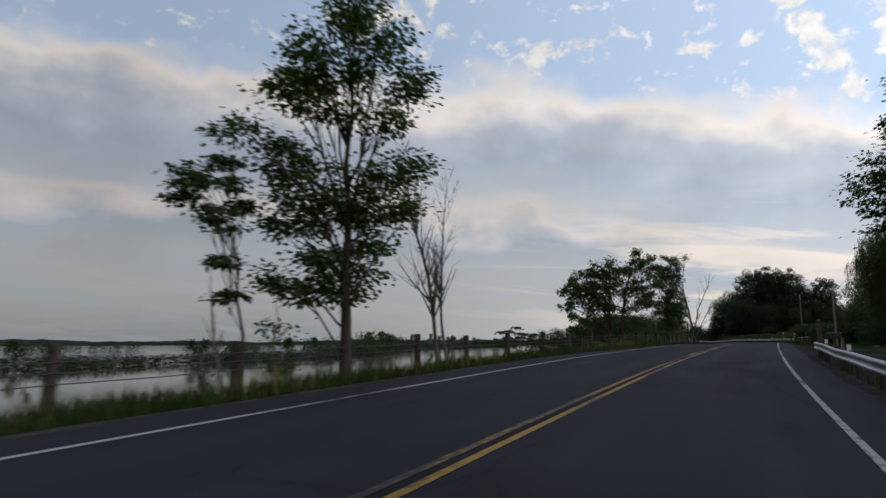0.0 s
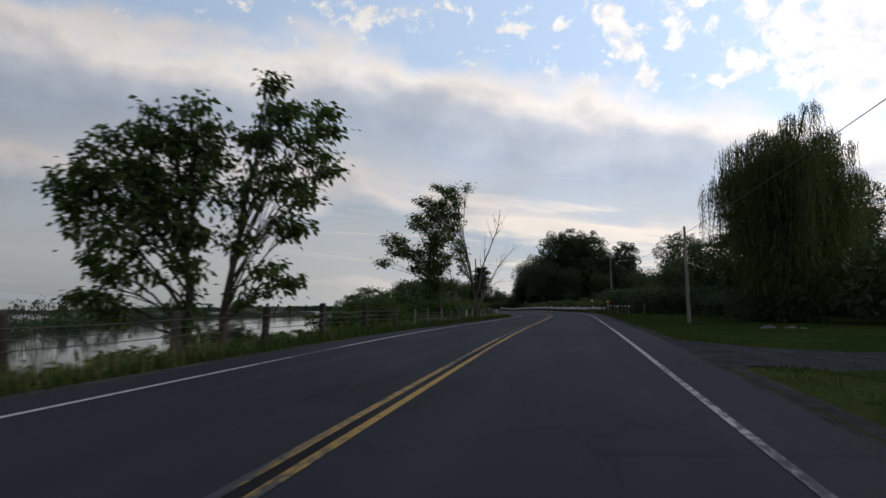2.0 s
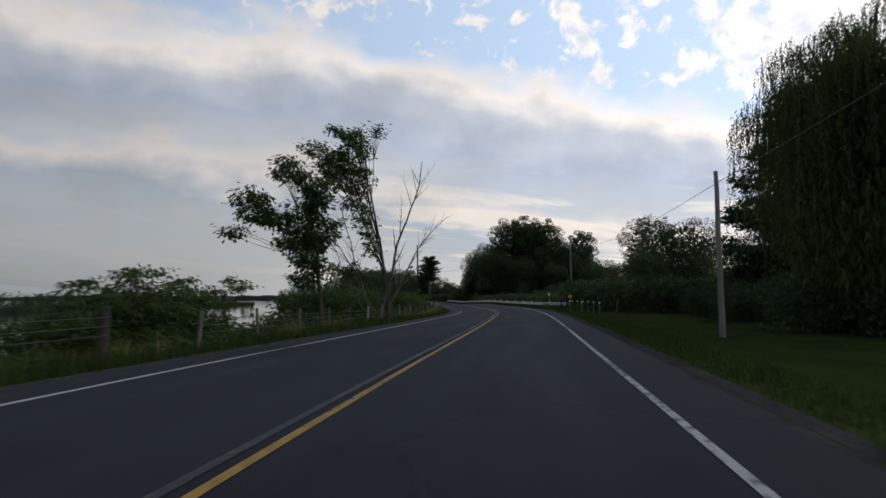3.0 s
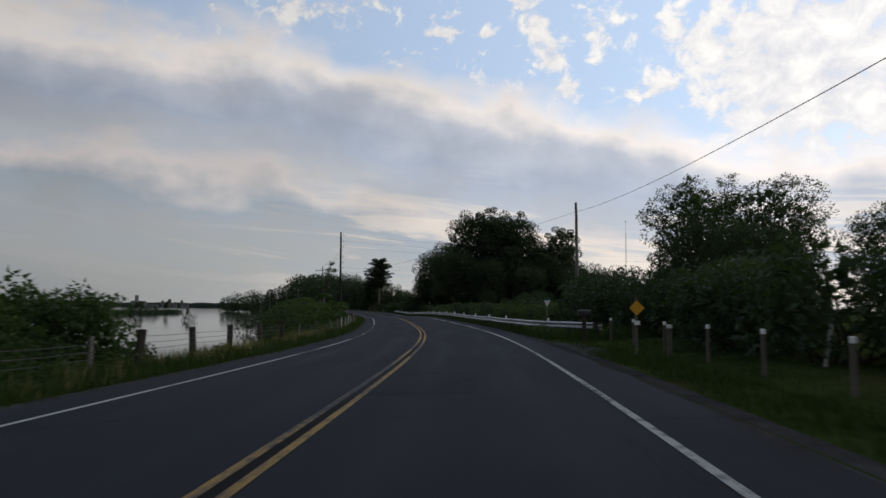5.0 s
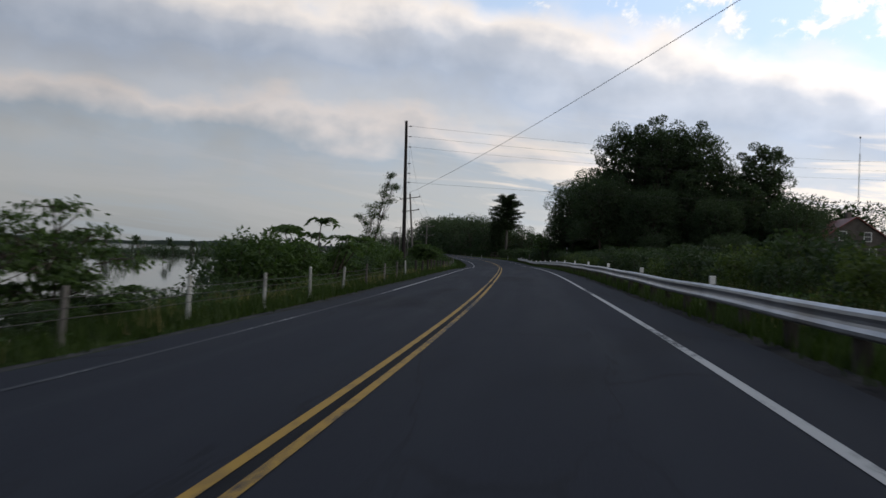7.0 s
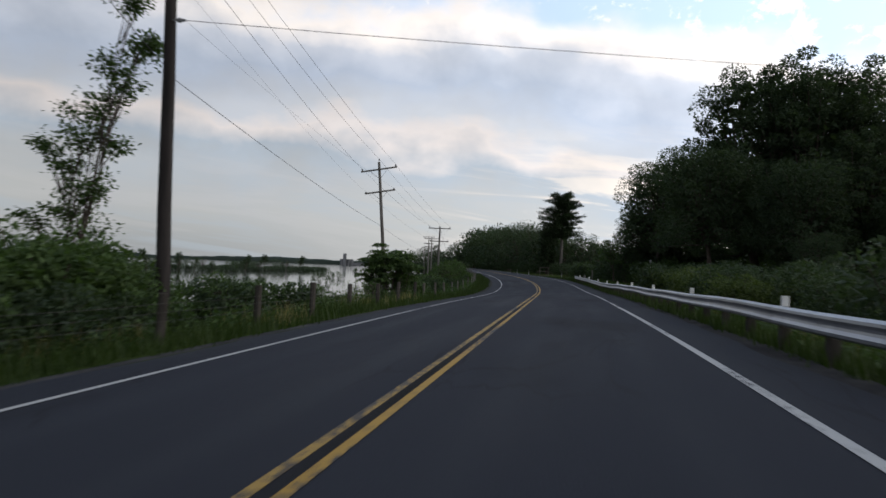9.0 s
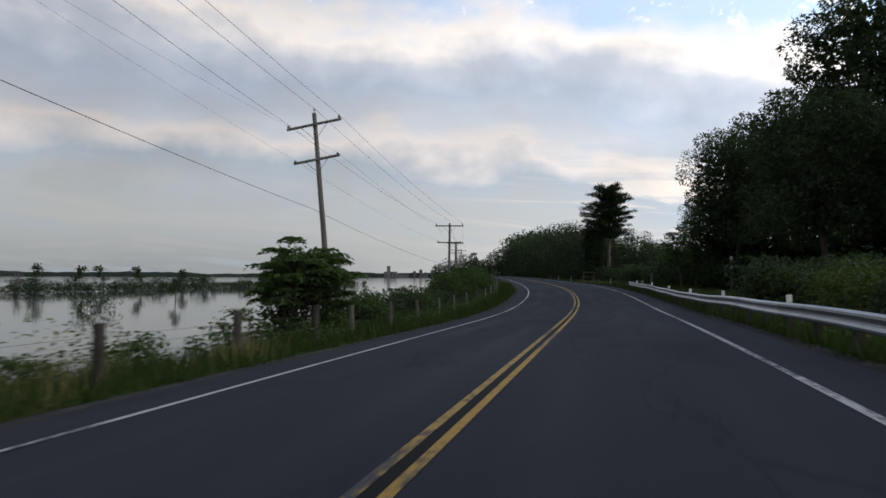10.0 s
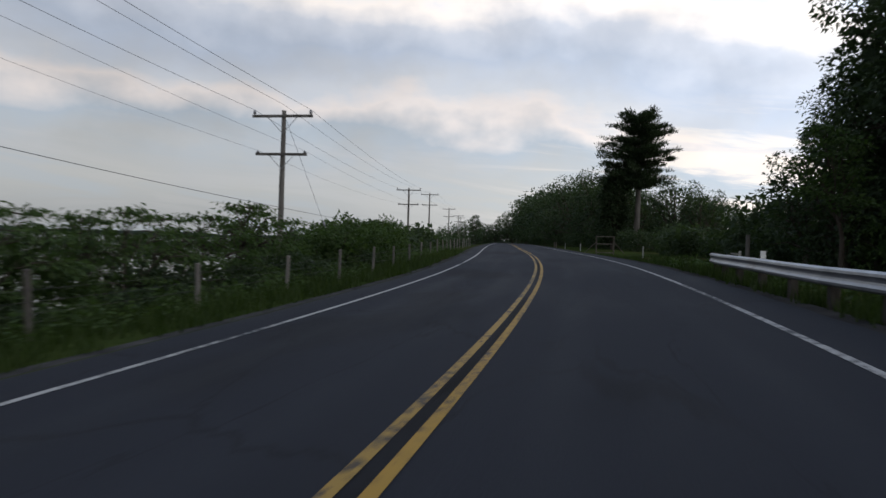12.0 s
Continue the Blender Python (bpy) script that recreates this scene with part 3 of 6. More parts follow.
def leaves_mesh(name, pts, rng, size, wide, mat, tilt=0.7, dirs=None, droop=0.0, single=False):
    """Folded leaf blades: each has a base, a tip and two sides, at the points given; single: one plain face a leaf."""
    n = len(pts)
    pts = np.asarray(pts, float)
    d = rng.normal(0, 1, (n, 3)) if dirs is None else np.asarray(dirs, float) + rng.normal(0, 0.35, (n, 3))
    d[:, 2] = d[:, 2] * tilt - droop
    d /= np.linalg.norm(d, axis=1, keepdims=True) + 1e-9
    nrm = rng.normal(0, 0.6, (n, 3)) + np.array([0, 0, 1.0])
    side = np.cross(d, nrm)
    side /= np.linalg.norm(side, axis=1, keepdims=True) + 1e-9
    up = np.cross(side, d)
    L = (size * rng.uniform(0.65, 1.3, n))[:, None]
    if single:
        V = np.stack([pts - side * L * wide, pts + side * L * wide, pts + d * L], 1).reshape(-1, 3)
        F = np.arange(n * 3).reshape(-1, 3)
    else:
        V = np.stack([pts, pts + d * L * 0.5 + side * L * wide + up * L * 0.10, pts + d * L, pts + d * L * 0.5 - side * L * wide + up * L * 0.10], 1).reshape(-1, 3)
        k = np.arange(n)[:, None] * 4
        F = np.concatenate([k + np.array([0, 1, 2]), k + np.array([0, 2, 3])], 1).reshape(-1, 3)
    me = bpy.data.meshes.new(name)
    me.vertices.add(len(V)), me.loops.add(len(F) * 3), me.polygons.add(len(F))
    me.vertices.foreach_set("co", V.ravel())
    me.loops.foreach_set("vertex_index", F.ravel())
    me.polygons.foreach_set("loop_start", np.arange(len(F)) * 3)
    me.update(calc_edges=True)
    me.materials.append(mat)
    return me


def grow(rng, stem, twigs, tips, p, d, length, r, level, cfg):
    """One branch as a tapering crooked tube; side branches spring from it, twigs carry the leaves."""
    n = max(3, int(length / (0.5 if level == 0 else 0.35)))
    if level >= 2:
        n = 3
    pts, rad, step = [p], [r], length / n
    for i in range(n):
        d = unit(d + rng.normal(0, cfg["jit"], 3) + np.array([0, 0, cfg["up"] * (0.3 if level == 0 else 1)]))
        p = p + d * step
        f = (i + 1) / n
        pts.append(p), rad.append(max(r * (1 - 0.82 * f), 0.006))
        last = cfg["levels"] - 1
        if level < last and f > (cfg["start"] if level == 0 else 0.18):
            for _ in range(rng.poisson(step * cfg["dens"][level])):
                az, an = rng.uniform(0, 2 * math.pi), radians(rng.uniform(*cfg["angle" if level == 0 else "twig"]))
                a = unit(np.cross(d, rng.normal(0, 1, 3)))
                side = a * math.cos(az) + np.cross(d, a) * math.sin(az)
                cd = unit(d * math.cos(an) + side * math.sin(an) + np.array([0, 0, cfg["lift"]]))
                env = cfg["env"](f) if level == 0 else (1.15 - 0.75 * f)
                cl = length * cfg["ratio"][level] * env * rng.uniform(0.6, 1.25)
                if cl > 0.12:
                    if level == 0:
                        twigs.append(Shape())
                    grow(rng, stem, twigs, tips, p, cd, cl, max(rad[-1] * 0.62, 0.006), level + 1, cfg)
        if level == last or (level == last - 1 and f > 0.5) or (f > 0.93 and level > 0):
            tips.append((p, d))
    (stem if level == 0 else twigs[-1]).tube(pts, rad, 7 if level == 0 else (5 if level == 1 else 3), cap=False)


def branch_tree(name, at, stems, label, category, seed, leaf="leaf", leaf_n=6, leaf_len=0.17, puff=0.16, bark="bark", droop=0.25, group="", flat=0.4, keep=1.0, **over):
    cfg = dict(jit=0.07, up=0.05, start=0.22, dens=(2.6, 3.2, 3.0), angle=(35, 65), ratio=(0.34, 0.42, 0.45), levels=3, lift=0.1, twig=(35, 65),
               env=lambda f: 1.15 - 0.8 * f)
    cfg.update(over)
    rng = np.random.default_rng(seed)
    t = thing(name, at, label, category, group)
    stem, twigs, tips = Shape(), [], []
    for off, d, h, r in stems:
        grow(rng, stem, twigs, tips, np.array([off[0], off[1], -0.25]), unit(np.array(d, float)), h, r, 0, cfg)
    part("trunk", stem, MAT[bark], t, smooth=True)
    for tw in twigs:
        part("branch", tw, MAT[bark], t, smooth=True)
    if leaf_n and tips:
        # each twig carries a flat spray of leaves; some twigs stay bare
        tips = [q for q in tips if rng.random() < keep]
        P = np.repeat(np.array([q[0] for q in tips]), leaf_n, 0)
        D = np.repeat(np.array([q[1] for q in tips]), leaf_n, 0)
        P = P + rng.normal(0, puff, P.shape) * np.array([1, 1, flat])
        part("crown", leaves_mesh("crown", P, rng, leaf_len, 0.26, MAT[leaf], 0.8, D, droop), None, t)
    return t


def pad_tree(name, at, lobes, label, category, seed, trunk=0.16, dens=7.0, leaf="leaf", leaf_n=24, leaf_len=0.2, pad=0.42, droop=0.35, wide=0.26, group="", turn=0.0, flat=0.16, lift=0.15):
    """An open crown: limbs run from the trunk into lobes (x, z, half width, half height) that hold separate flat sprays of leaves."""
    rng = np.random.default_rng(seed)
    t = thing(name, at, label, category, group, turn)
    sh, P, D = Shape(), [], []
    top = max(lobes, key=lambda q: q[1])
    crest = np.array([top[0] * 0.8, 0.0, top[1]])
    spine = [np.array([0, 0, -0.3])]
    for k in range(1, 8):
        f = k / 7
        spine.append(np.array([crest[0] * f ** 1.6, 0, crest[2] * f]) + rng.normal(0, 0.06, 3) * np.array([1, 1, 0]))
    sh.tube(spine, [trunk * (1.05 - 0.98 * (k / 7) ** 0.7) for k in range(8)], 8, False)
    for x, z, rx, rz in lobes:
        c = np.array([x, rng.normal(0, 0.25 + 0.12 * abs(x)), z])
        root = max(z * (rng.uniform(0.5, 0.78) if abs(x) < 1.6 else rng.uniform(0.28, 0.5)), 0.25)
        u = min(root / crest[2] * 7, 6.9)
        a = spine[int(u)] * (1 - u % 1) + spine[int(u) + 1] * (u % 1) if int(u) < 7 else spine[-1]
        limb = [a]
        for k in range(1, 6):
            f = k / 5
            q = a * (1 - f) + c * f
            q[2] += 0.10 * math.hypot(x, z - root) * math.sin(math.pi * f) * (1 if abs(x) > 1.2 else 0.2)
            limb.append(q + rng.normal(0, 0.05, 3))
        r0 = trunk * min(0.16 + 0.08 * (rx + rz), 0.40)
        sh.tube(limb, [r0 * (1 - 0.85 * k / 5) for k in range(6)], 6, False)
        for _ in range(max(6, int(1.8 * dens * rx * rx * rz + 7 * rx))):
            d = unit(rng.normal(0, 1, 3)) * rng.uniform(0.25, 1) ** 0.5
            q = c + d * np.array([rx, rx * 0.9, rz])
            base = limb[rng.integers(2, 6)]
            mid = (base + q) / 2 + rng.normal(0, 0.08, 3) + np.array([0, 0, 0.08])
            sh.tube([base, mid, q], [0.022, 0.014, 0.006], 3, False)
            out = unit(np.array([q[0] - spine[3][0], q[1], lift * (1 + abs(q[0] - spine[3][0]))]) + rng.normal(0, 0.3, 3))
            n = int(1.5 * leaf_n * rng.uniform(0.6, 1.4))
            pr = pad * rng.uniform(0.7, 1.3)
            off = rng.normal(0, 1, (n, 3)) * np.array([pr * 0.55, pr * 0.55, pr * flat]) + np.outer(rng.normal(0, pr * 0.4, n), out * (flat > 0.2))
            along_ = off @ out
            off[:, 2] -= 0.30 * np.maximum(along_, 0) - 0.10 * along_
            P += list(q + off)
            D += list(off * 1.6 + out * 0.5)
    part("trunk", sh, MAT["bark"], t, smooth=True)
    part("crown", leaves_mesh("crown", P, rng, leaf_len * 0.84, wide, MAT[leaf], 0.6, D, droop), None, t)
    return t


def blob_points(rng, c, r, n, shell=0.55):
    d = rng.normal(0, 1, (n, 3))
    d /= np.linalg.norm(d, axis=1, keepdims=True)
    k = (rng.uniform(shell ** 3, 1, n) ** (1 / 3))[:, None]
    return c + d * k * np.array(r), d


def crown_tree(name, at, h, r, label, category, seed, leaf="leaf_dark", low=0.22, blobs=46, per=260, leaf_len=0.36, blob=0.30, trunk=0.3, group="", bushy=False, core=0):
    """A full crown: limbs run out to uneven clumps of leaves that fill a domed outline."""
    rng = np.random.default_rng(seed)
    t = thing(name, at, label, category, group)
    sh, P, D = Shape(), [], []
    fork = h * (0.05 if bushy else low + 0.12)
    if not bushy:
        sh.tube([(0, 0, -0.3), (0.03 * h * rng.normal() * 0.3, 0, fork * 0.6), (0, 0.02 * h * rng.normal(), fork), (0.02 * h, 0, h * 0.72)],
                [trunk * 1.25, trunk, trunk * 0.85, trunk * 0.2], 8, False)
    zc, zr = h * (1 + low) / 2, h * (1 - low) / 2
    turn0 = rng.uniform(0, 6.3)
    for i in range(blobs):
        # clumps spread evenly over the outline, so that the crown closes with an uneven edge
        dz = 1 - 2 * (i + 0.5) / blobs
        az = turn0 + i * 2.39996 + rng.normal(0, 0.25)
        fl = math.sqrt(1 - dz * dz)
        fl = fl ** 0.6
        dz = math.copysign(min(abs(dz), 1.0) ** 0.8, dz)
        d = np.array([fl * math.cos(az), fl * math.sin(az), dz + rng.normal(0, 0.05)])
        k = rng.uniform(0.60, 0.92) if abs(dz) < 0.75 else rng.uniform(0.72, 0.88)
        c = np.array([d[0] * r * k, d[1] * r * k, zc + d[2] * zr * k * (0.99 if d[2] > 0 else 0.9)])
        if d[2] < 0:  # the sides fall straight towards the ground
            c[:2] *= min(0.92 / max(math.hypot(d[0], d[1]), 0.3), 2.2)
        br = r * blob * rng.uniform(0.6, 1.3)
        a, b = blob_points(rng, c, (br, br, br * 0.72), int(per * 2.3))
        P.append(a), D.append(b)
        start = np.array([0, 0, fork * rng.uniform(0.8, 1.5)]) if not bushy else np.array([rng.normal(0, r * 0.15), rng.normal(0, r * 0.15), -0.1])
        mid = (start + c) / 2 + np.array([0, 0, 0.08 * h * rng.uniform(-0.5, 0.8)])
        if not bushy or i % 3 == 0:
            sh.tube([start, mid, c], [trunk * 0.4, trunk * 0.22, 0.015], 4, False)
    size = [np.full(blobs * int(per * 2.3), leaf_len * 0.66)]
    if core:  # larger clumped sprays inside keep the middle dense
        a, b = blob_points(rng, np.array([0, 0, zc]), (r * 0.68, r * 0.68, zr * 0.78), int(core * 1.5), 0.2)
        P.append(a), D.append(b), size.append(np.full(len(a), leaf_len * (1.3 if bushy else 1.7)))
    part("trunk", sh, MAT["bark"], t, smooth=True)
    part("crown", leaves_mesh("crown", np.concatenate(P), rng, np.concatenate(size), 0.34, MAT[leaf], 0.8, np.concatenate(D) * (0.25 if bushy else 0.5), 0.15, True), None, t)
    return t


def willow_tree(name, at, h, r, label, seed):
    rng = np.random.default_rng(seed)
    t = thing(name, at, label, "willow tree")
    sh, P, D = Shape(), [], []
    sh.tube([(0, 0, -0.3), (0.1, 0.1, 2.0), (0, 0.2, h * 0.45)], [0.55, 0.45, 0.3], 9, False)
    heads = 54
    for i in range(heads):
        # every limb ends in a domed head from which a curtain of strands hangs
        az, f = i * 2.39996 + rng.normal(0, 0.2), math.sqrt((i + 0.4) / heads)
        x, y = r * f * math.cos(az), r * f * math.sin(az)
        top = h * (0.66 + 0.34 * math.sqrt(max(1 - f * f * 0.98, 0))) * rng.uniform(0.76, 1.04) * (1 - 0.13 * f * max(0.0, -math.cos(az)))
        sh.tube([(0, 0.1, h * 0.35), (x * 0.45, y * 0.45, top * 0.8), (x * 0.85, y * 0.85, top - 0.3), (x, y, top - 0.5)], [0.16, 0.09, 0.04, 0.02], 5, False)
        hr = rng.uniform(0.5, 1.25)
        for k in range(int(60 * (0.6 + hr * 0.7))):
            aa, rr = rng.uniform(0, 2 * math.pi), math.sqrt(rng.uniform(0, 1))
            q = np.array([x + hr * rr * math.cos(aa), y + hr * rr * math.sin(aa), top - 0.75 * hr * rr * rr + rng.normal(0, 0.12)])
            drop = rng.uniform(0.2, 1.0) ** 1.7 * (2.0 + 5.5 * f)
            drop = max(min(drop, q[2] - rng.uniform(0.3, 2.8)), 0.6)
            sway = rng.normal(0, 0.09, 2)
            m = max(int(drop / 0.15), 3)
            for j in range(m):
                w = j / m * drop
                P.append((q[0] + sway[0] * w, q[1] + sway[1] * w, q[2] - w))
                D.append((rng.normal(0, 0.45), rng.normal(0, 0.45), -1.0))
    n = 12000
    a, b = blob_points(rng, np.array([0, 0, h * 0.42]), (r * 0.8, r * 0.8, h * 0.42), n, 0.3)
    P += list(a)
    D += [(rng.normal(0, 0.3), rng.normal(0, 0.3), -1.0) for _ in range(n)]
    part("trunk", sh, MAT["bark"], t, smooth=True)
    part("crown", leaves_mesh("crown", P, rng, np.concatenate([np.full(len(P) - n, 0.21), np.full(n, 0.5)]), 0.13, MAT["willow"], 1.0, D, 0.3, True), None, t)
    return t


def pine_tree(name, at, h, r, label, seed):
    rng = np.random.default_rng(seed)
    t = thing(name, at, label, "pine tree")
    sh, P, D = Shape(), [], []
    sh.tube([(0, 0, -0.3), (0.1, 0, h * 0.4), (0.0, 0.1, h * 0.75), (0, 0, h * 0.98)], [0.40, 0.32, 0.17, 0.03], 8, False)
    for z in np.arange(h * 0.46, h * 0.985, h * 0.022):
        f = (z / h - 0.46) / 0.54
        reach = r * float(np.interp(f, [0, 0.12, 0.35, 0.6, 0.85, 1.0], [0.7, 1.0, 1.02, 0.92, 0.74, 0.42]))
        for k in range(rng.integers(7, 11)):
            az, ln = rng.uniform(0, 2 * math.pi), reach * rng.uniform(0.4, 1.15)
            d = np.array([math.cos(az), math.sin(az), 0.05 + 0.25 * f])
            zz = z + rng.normal(0, 0.25)
            end = np.array([0, 0, zz]) + d * ln
            mid = np.array([0, 0, zz]) + d * ln * 0.5 + np.array([0, 0, -0.03 * ln])
            sh.tube([(0, 0, zz), mid, end], [0.06, 0.035, 0.012], 4, False)
            for j in range(int(5 + 5.0 * ln)):
                u = rng.uniform(0.15, 1.05)
                c = np.array([0, 0, zz]) + d * ln * u + rng.normal(0, 0.26, 3) * np.array([1, 1, 0.3])
                for _ in range(11):
                    P.append(c + rng.normal(0, 0.20, 3) * np.array([1, 1, 0.6]))
                    D.append((d[0] * 0.6, d[1] * 0.6, 0.5))
    part("trunk", sh, MAT["bark_dead"], t, "pale bare lower trunk", smooth=True)
    part("crown", leaves_mesh("crown", P, rng, 0.34, 0.17, MAT["needle"], 1.0, D, 0.0, True), None, t)
    return t


def sumac(name, at, h, r, stems, label, seed, group="", leaf="leaf_light", size=0.2):
    """Forked stems, each topped by a flat rosette of long feathered leaves."""
    rng = np.random.default_rng(seed)
    t = thing(name, at, label, "shrub", group)
    sh, P, D = Shape(), [], []
    for i in range(stems):
        az, f = rng.uniform(0, 2 * math.pi), math.sqrt(rng.uniform(0, 1))
        top = np.array([math.cos(az) * r * f, math.sin(az) * r * f, h * rng.uniform(0.45, 1.0) * (1 - 0.25 * f * f)])
        b = np.array([top[0] * 0.25, top[1] * 0.25, -0.15])
        sh.tube([b, (b + top) / 2 + rng.normal(0, 0.12, 3), top], [0.035, 0.026, 0.014], 4, False)
        for k in range(rng.integers(8, 12)):
            a, ln = rng.uniform(0, 2 * math.pi), rng.uniform(0.4, 0.75) * size * 4
            out = np.array([math.cos(a), math.sin(a), 0.0])
            for j in range(8):
                u = (j + 0.6) / 8
                q = top + out * ln * u + np.array([0, 0, 0.16 * math.sin(u * 2.6) - 0.18 * u * u])
                for sgn in (-1, 1):
                    P.append(q), D.append((out[1] * sgn + out[0] * 0.5, -out[0] * sgn + out[1] * 0.5, -0.45))
    part("trunk", sh, MAT["bark"], t, smooth=True)
    part("crown", leaves_mesh("crown", P, rng, size * 0.95, 0.20, MAT[leaf], 0.9, D, 0.1, True), None, t)
    return t


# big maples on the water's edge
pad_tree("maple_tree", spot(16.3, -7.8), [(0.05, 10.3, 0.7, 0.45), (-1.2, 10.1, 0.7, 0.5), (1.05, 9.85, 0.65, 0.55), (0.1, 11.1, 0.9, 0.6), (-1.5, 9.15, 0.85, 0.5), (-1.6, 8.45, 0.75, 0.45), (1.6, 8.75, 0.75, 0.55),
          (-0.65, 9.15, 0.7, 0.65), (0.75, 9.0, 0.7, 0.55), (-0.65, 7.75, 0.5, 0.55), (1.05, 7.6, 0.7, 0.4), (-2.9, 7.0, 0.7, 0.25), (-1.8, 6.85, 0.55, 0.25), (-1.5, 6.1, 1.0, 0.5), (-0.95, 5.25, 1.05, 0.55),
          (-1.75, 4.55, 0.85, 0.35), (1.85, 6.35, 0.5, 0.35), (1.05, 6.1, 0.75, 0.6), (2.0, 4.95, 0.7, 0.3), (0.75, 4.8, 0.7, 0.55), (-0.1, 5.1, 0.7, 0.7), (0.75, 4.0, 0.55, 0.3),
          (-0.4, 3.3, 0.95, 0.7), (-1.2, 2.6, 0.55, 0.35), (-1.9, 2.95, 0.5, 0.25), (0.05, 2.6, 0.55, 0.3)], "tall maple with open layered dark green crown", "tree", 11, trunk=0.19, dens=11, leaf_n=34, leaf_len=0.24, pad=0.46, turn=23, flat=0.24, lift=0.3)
pad_tree("maple_tree", spot(14.2, -9.6), [(-1.60, 6.28, 0.37, 0.35), (-1.85, 5.64, 0.35, 0.18), (-1.25, 5.86, 0.45, 0.32), (-0.75, 6.66, 0.37, 0.2), (-0.60, 5.96, 0.5, 0.32), (-0.25, 5.43, 0.4, 0.16), (-1.15, 5.27, 0.4, 0.25),
          (-0.60, 4.85, 0.45, 0.36), (-0.50, 3.89, 0.4, 0.2), (-0.50, 2.98, 0.45, 0.18)], "young leaning maple with sparse leaf tufts", "tree", 12, trunk=0.07, dens=15, leaf_n=26, leaf_len=0.23, pad=0.32, turn=23)
pad_tree("maple_tree", spot(15.4, -9.4), [(-0.2, 1.9, 0.5, 0.3), (0.3, 1.0, 0.3, 0.2), (-0.15, 3.2, 0.15, 0.2)], "thin sapling with few leaves", "tree", 13, trunk=0.04, dens=12, leaf_n=18, leaf_len=0.17, pad=0.3)
bare = dict(leaf_n=0, bark="bark_dead", levels=3, jit=0.06, up=0.10, lift=0.35, angle=(20, 48))
branch_tree("dead_tree", spot(21.9, -7.6), [((0, 0), (0.03, 0, 1), 8.4, 0.085), ((0.30, 0.1), (0.04, 0, 1), 7.0, 0.065)], "bare dead tree with two grey stems", "tree", 14,
            start=0.22, dens=(4.6, 4.8, 3), ratio=(0.30, 0.45, 0.4), **bare)
branch_tree("dead_tree", spot(13.4, -9.3), [((0, 0), (-0.22, 0.05, 1), 4.0, 0.05)], "small bare leaning dead tree", "tree", 15, start=0.3, dens=(2.6, 3, 3), ratio=(0.28, 0.38, 0.4), **bare)
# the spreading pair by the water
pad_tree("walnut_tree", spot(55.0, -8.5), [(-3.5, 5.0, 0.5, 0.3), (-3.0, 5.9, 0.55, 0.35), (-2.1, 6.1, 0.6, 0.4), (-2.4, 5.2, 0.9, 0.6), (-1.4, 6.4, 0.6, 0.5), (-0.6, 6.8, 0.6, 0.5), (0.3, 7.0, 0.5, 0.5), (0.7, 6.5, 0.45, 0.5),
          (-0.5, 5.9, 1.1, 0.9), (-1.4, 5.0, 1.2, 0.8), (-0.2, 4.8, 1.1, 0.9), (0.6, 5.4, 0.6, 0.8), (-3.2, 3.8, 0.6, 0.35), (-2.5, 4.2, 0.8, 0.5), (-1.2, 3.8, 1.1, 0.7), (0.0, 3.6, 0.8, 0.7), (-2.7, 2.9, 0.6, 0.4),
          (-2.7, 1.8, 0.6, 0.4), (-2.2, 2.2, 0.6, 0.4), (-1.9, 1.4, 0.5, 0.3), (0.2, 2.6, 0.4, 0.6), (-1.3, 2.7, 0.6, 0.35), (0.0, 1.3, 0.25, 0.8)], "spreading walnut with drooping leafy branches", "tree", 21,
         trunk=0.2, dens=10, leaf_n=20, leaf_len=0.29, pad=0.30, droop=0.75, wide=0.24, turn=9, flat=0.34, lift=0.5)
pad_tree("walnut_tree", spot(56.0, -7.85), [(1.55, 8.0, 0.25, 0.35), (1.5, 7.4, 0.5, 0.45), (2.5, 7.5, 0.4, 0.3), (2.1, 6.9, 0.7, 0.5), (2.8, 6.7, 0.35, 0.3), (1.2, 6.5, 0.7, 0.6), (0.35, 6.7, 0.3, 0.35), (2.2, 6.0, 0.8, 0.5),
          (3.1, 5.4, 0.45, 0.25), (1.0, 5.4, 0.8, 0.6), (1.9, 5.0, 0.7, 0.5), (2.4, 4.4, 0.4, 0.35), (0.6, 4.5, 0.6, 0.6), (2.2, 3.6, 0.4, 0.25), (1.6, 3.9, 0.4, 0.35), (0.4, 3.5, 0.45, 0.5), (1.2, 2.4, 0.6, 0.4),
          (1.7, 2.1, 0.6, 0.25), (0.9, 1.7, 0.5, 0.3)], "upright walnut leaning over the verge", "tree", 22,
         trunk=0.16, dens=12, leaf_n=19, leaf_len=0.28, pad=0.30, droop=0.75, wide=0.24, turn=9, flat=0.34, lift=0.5)
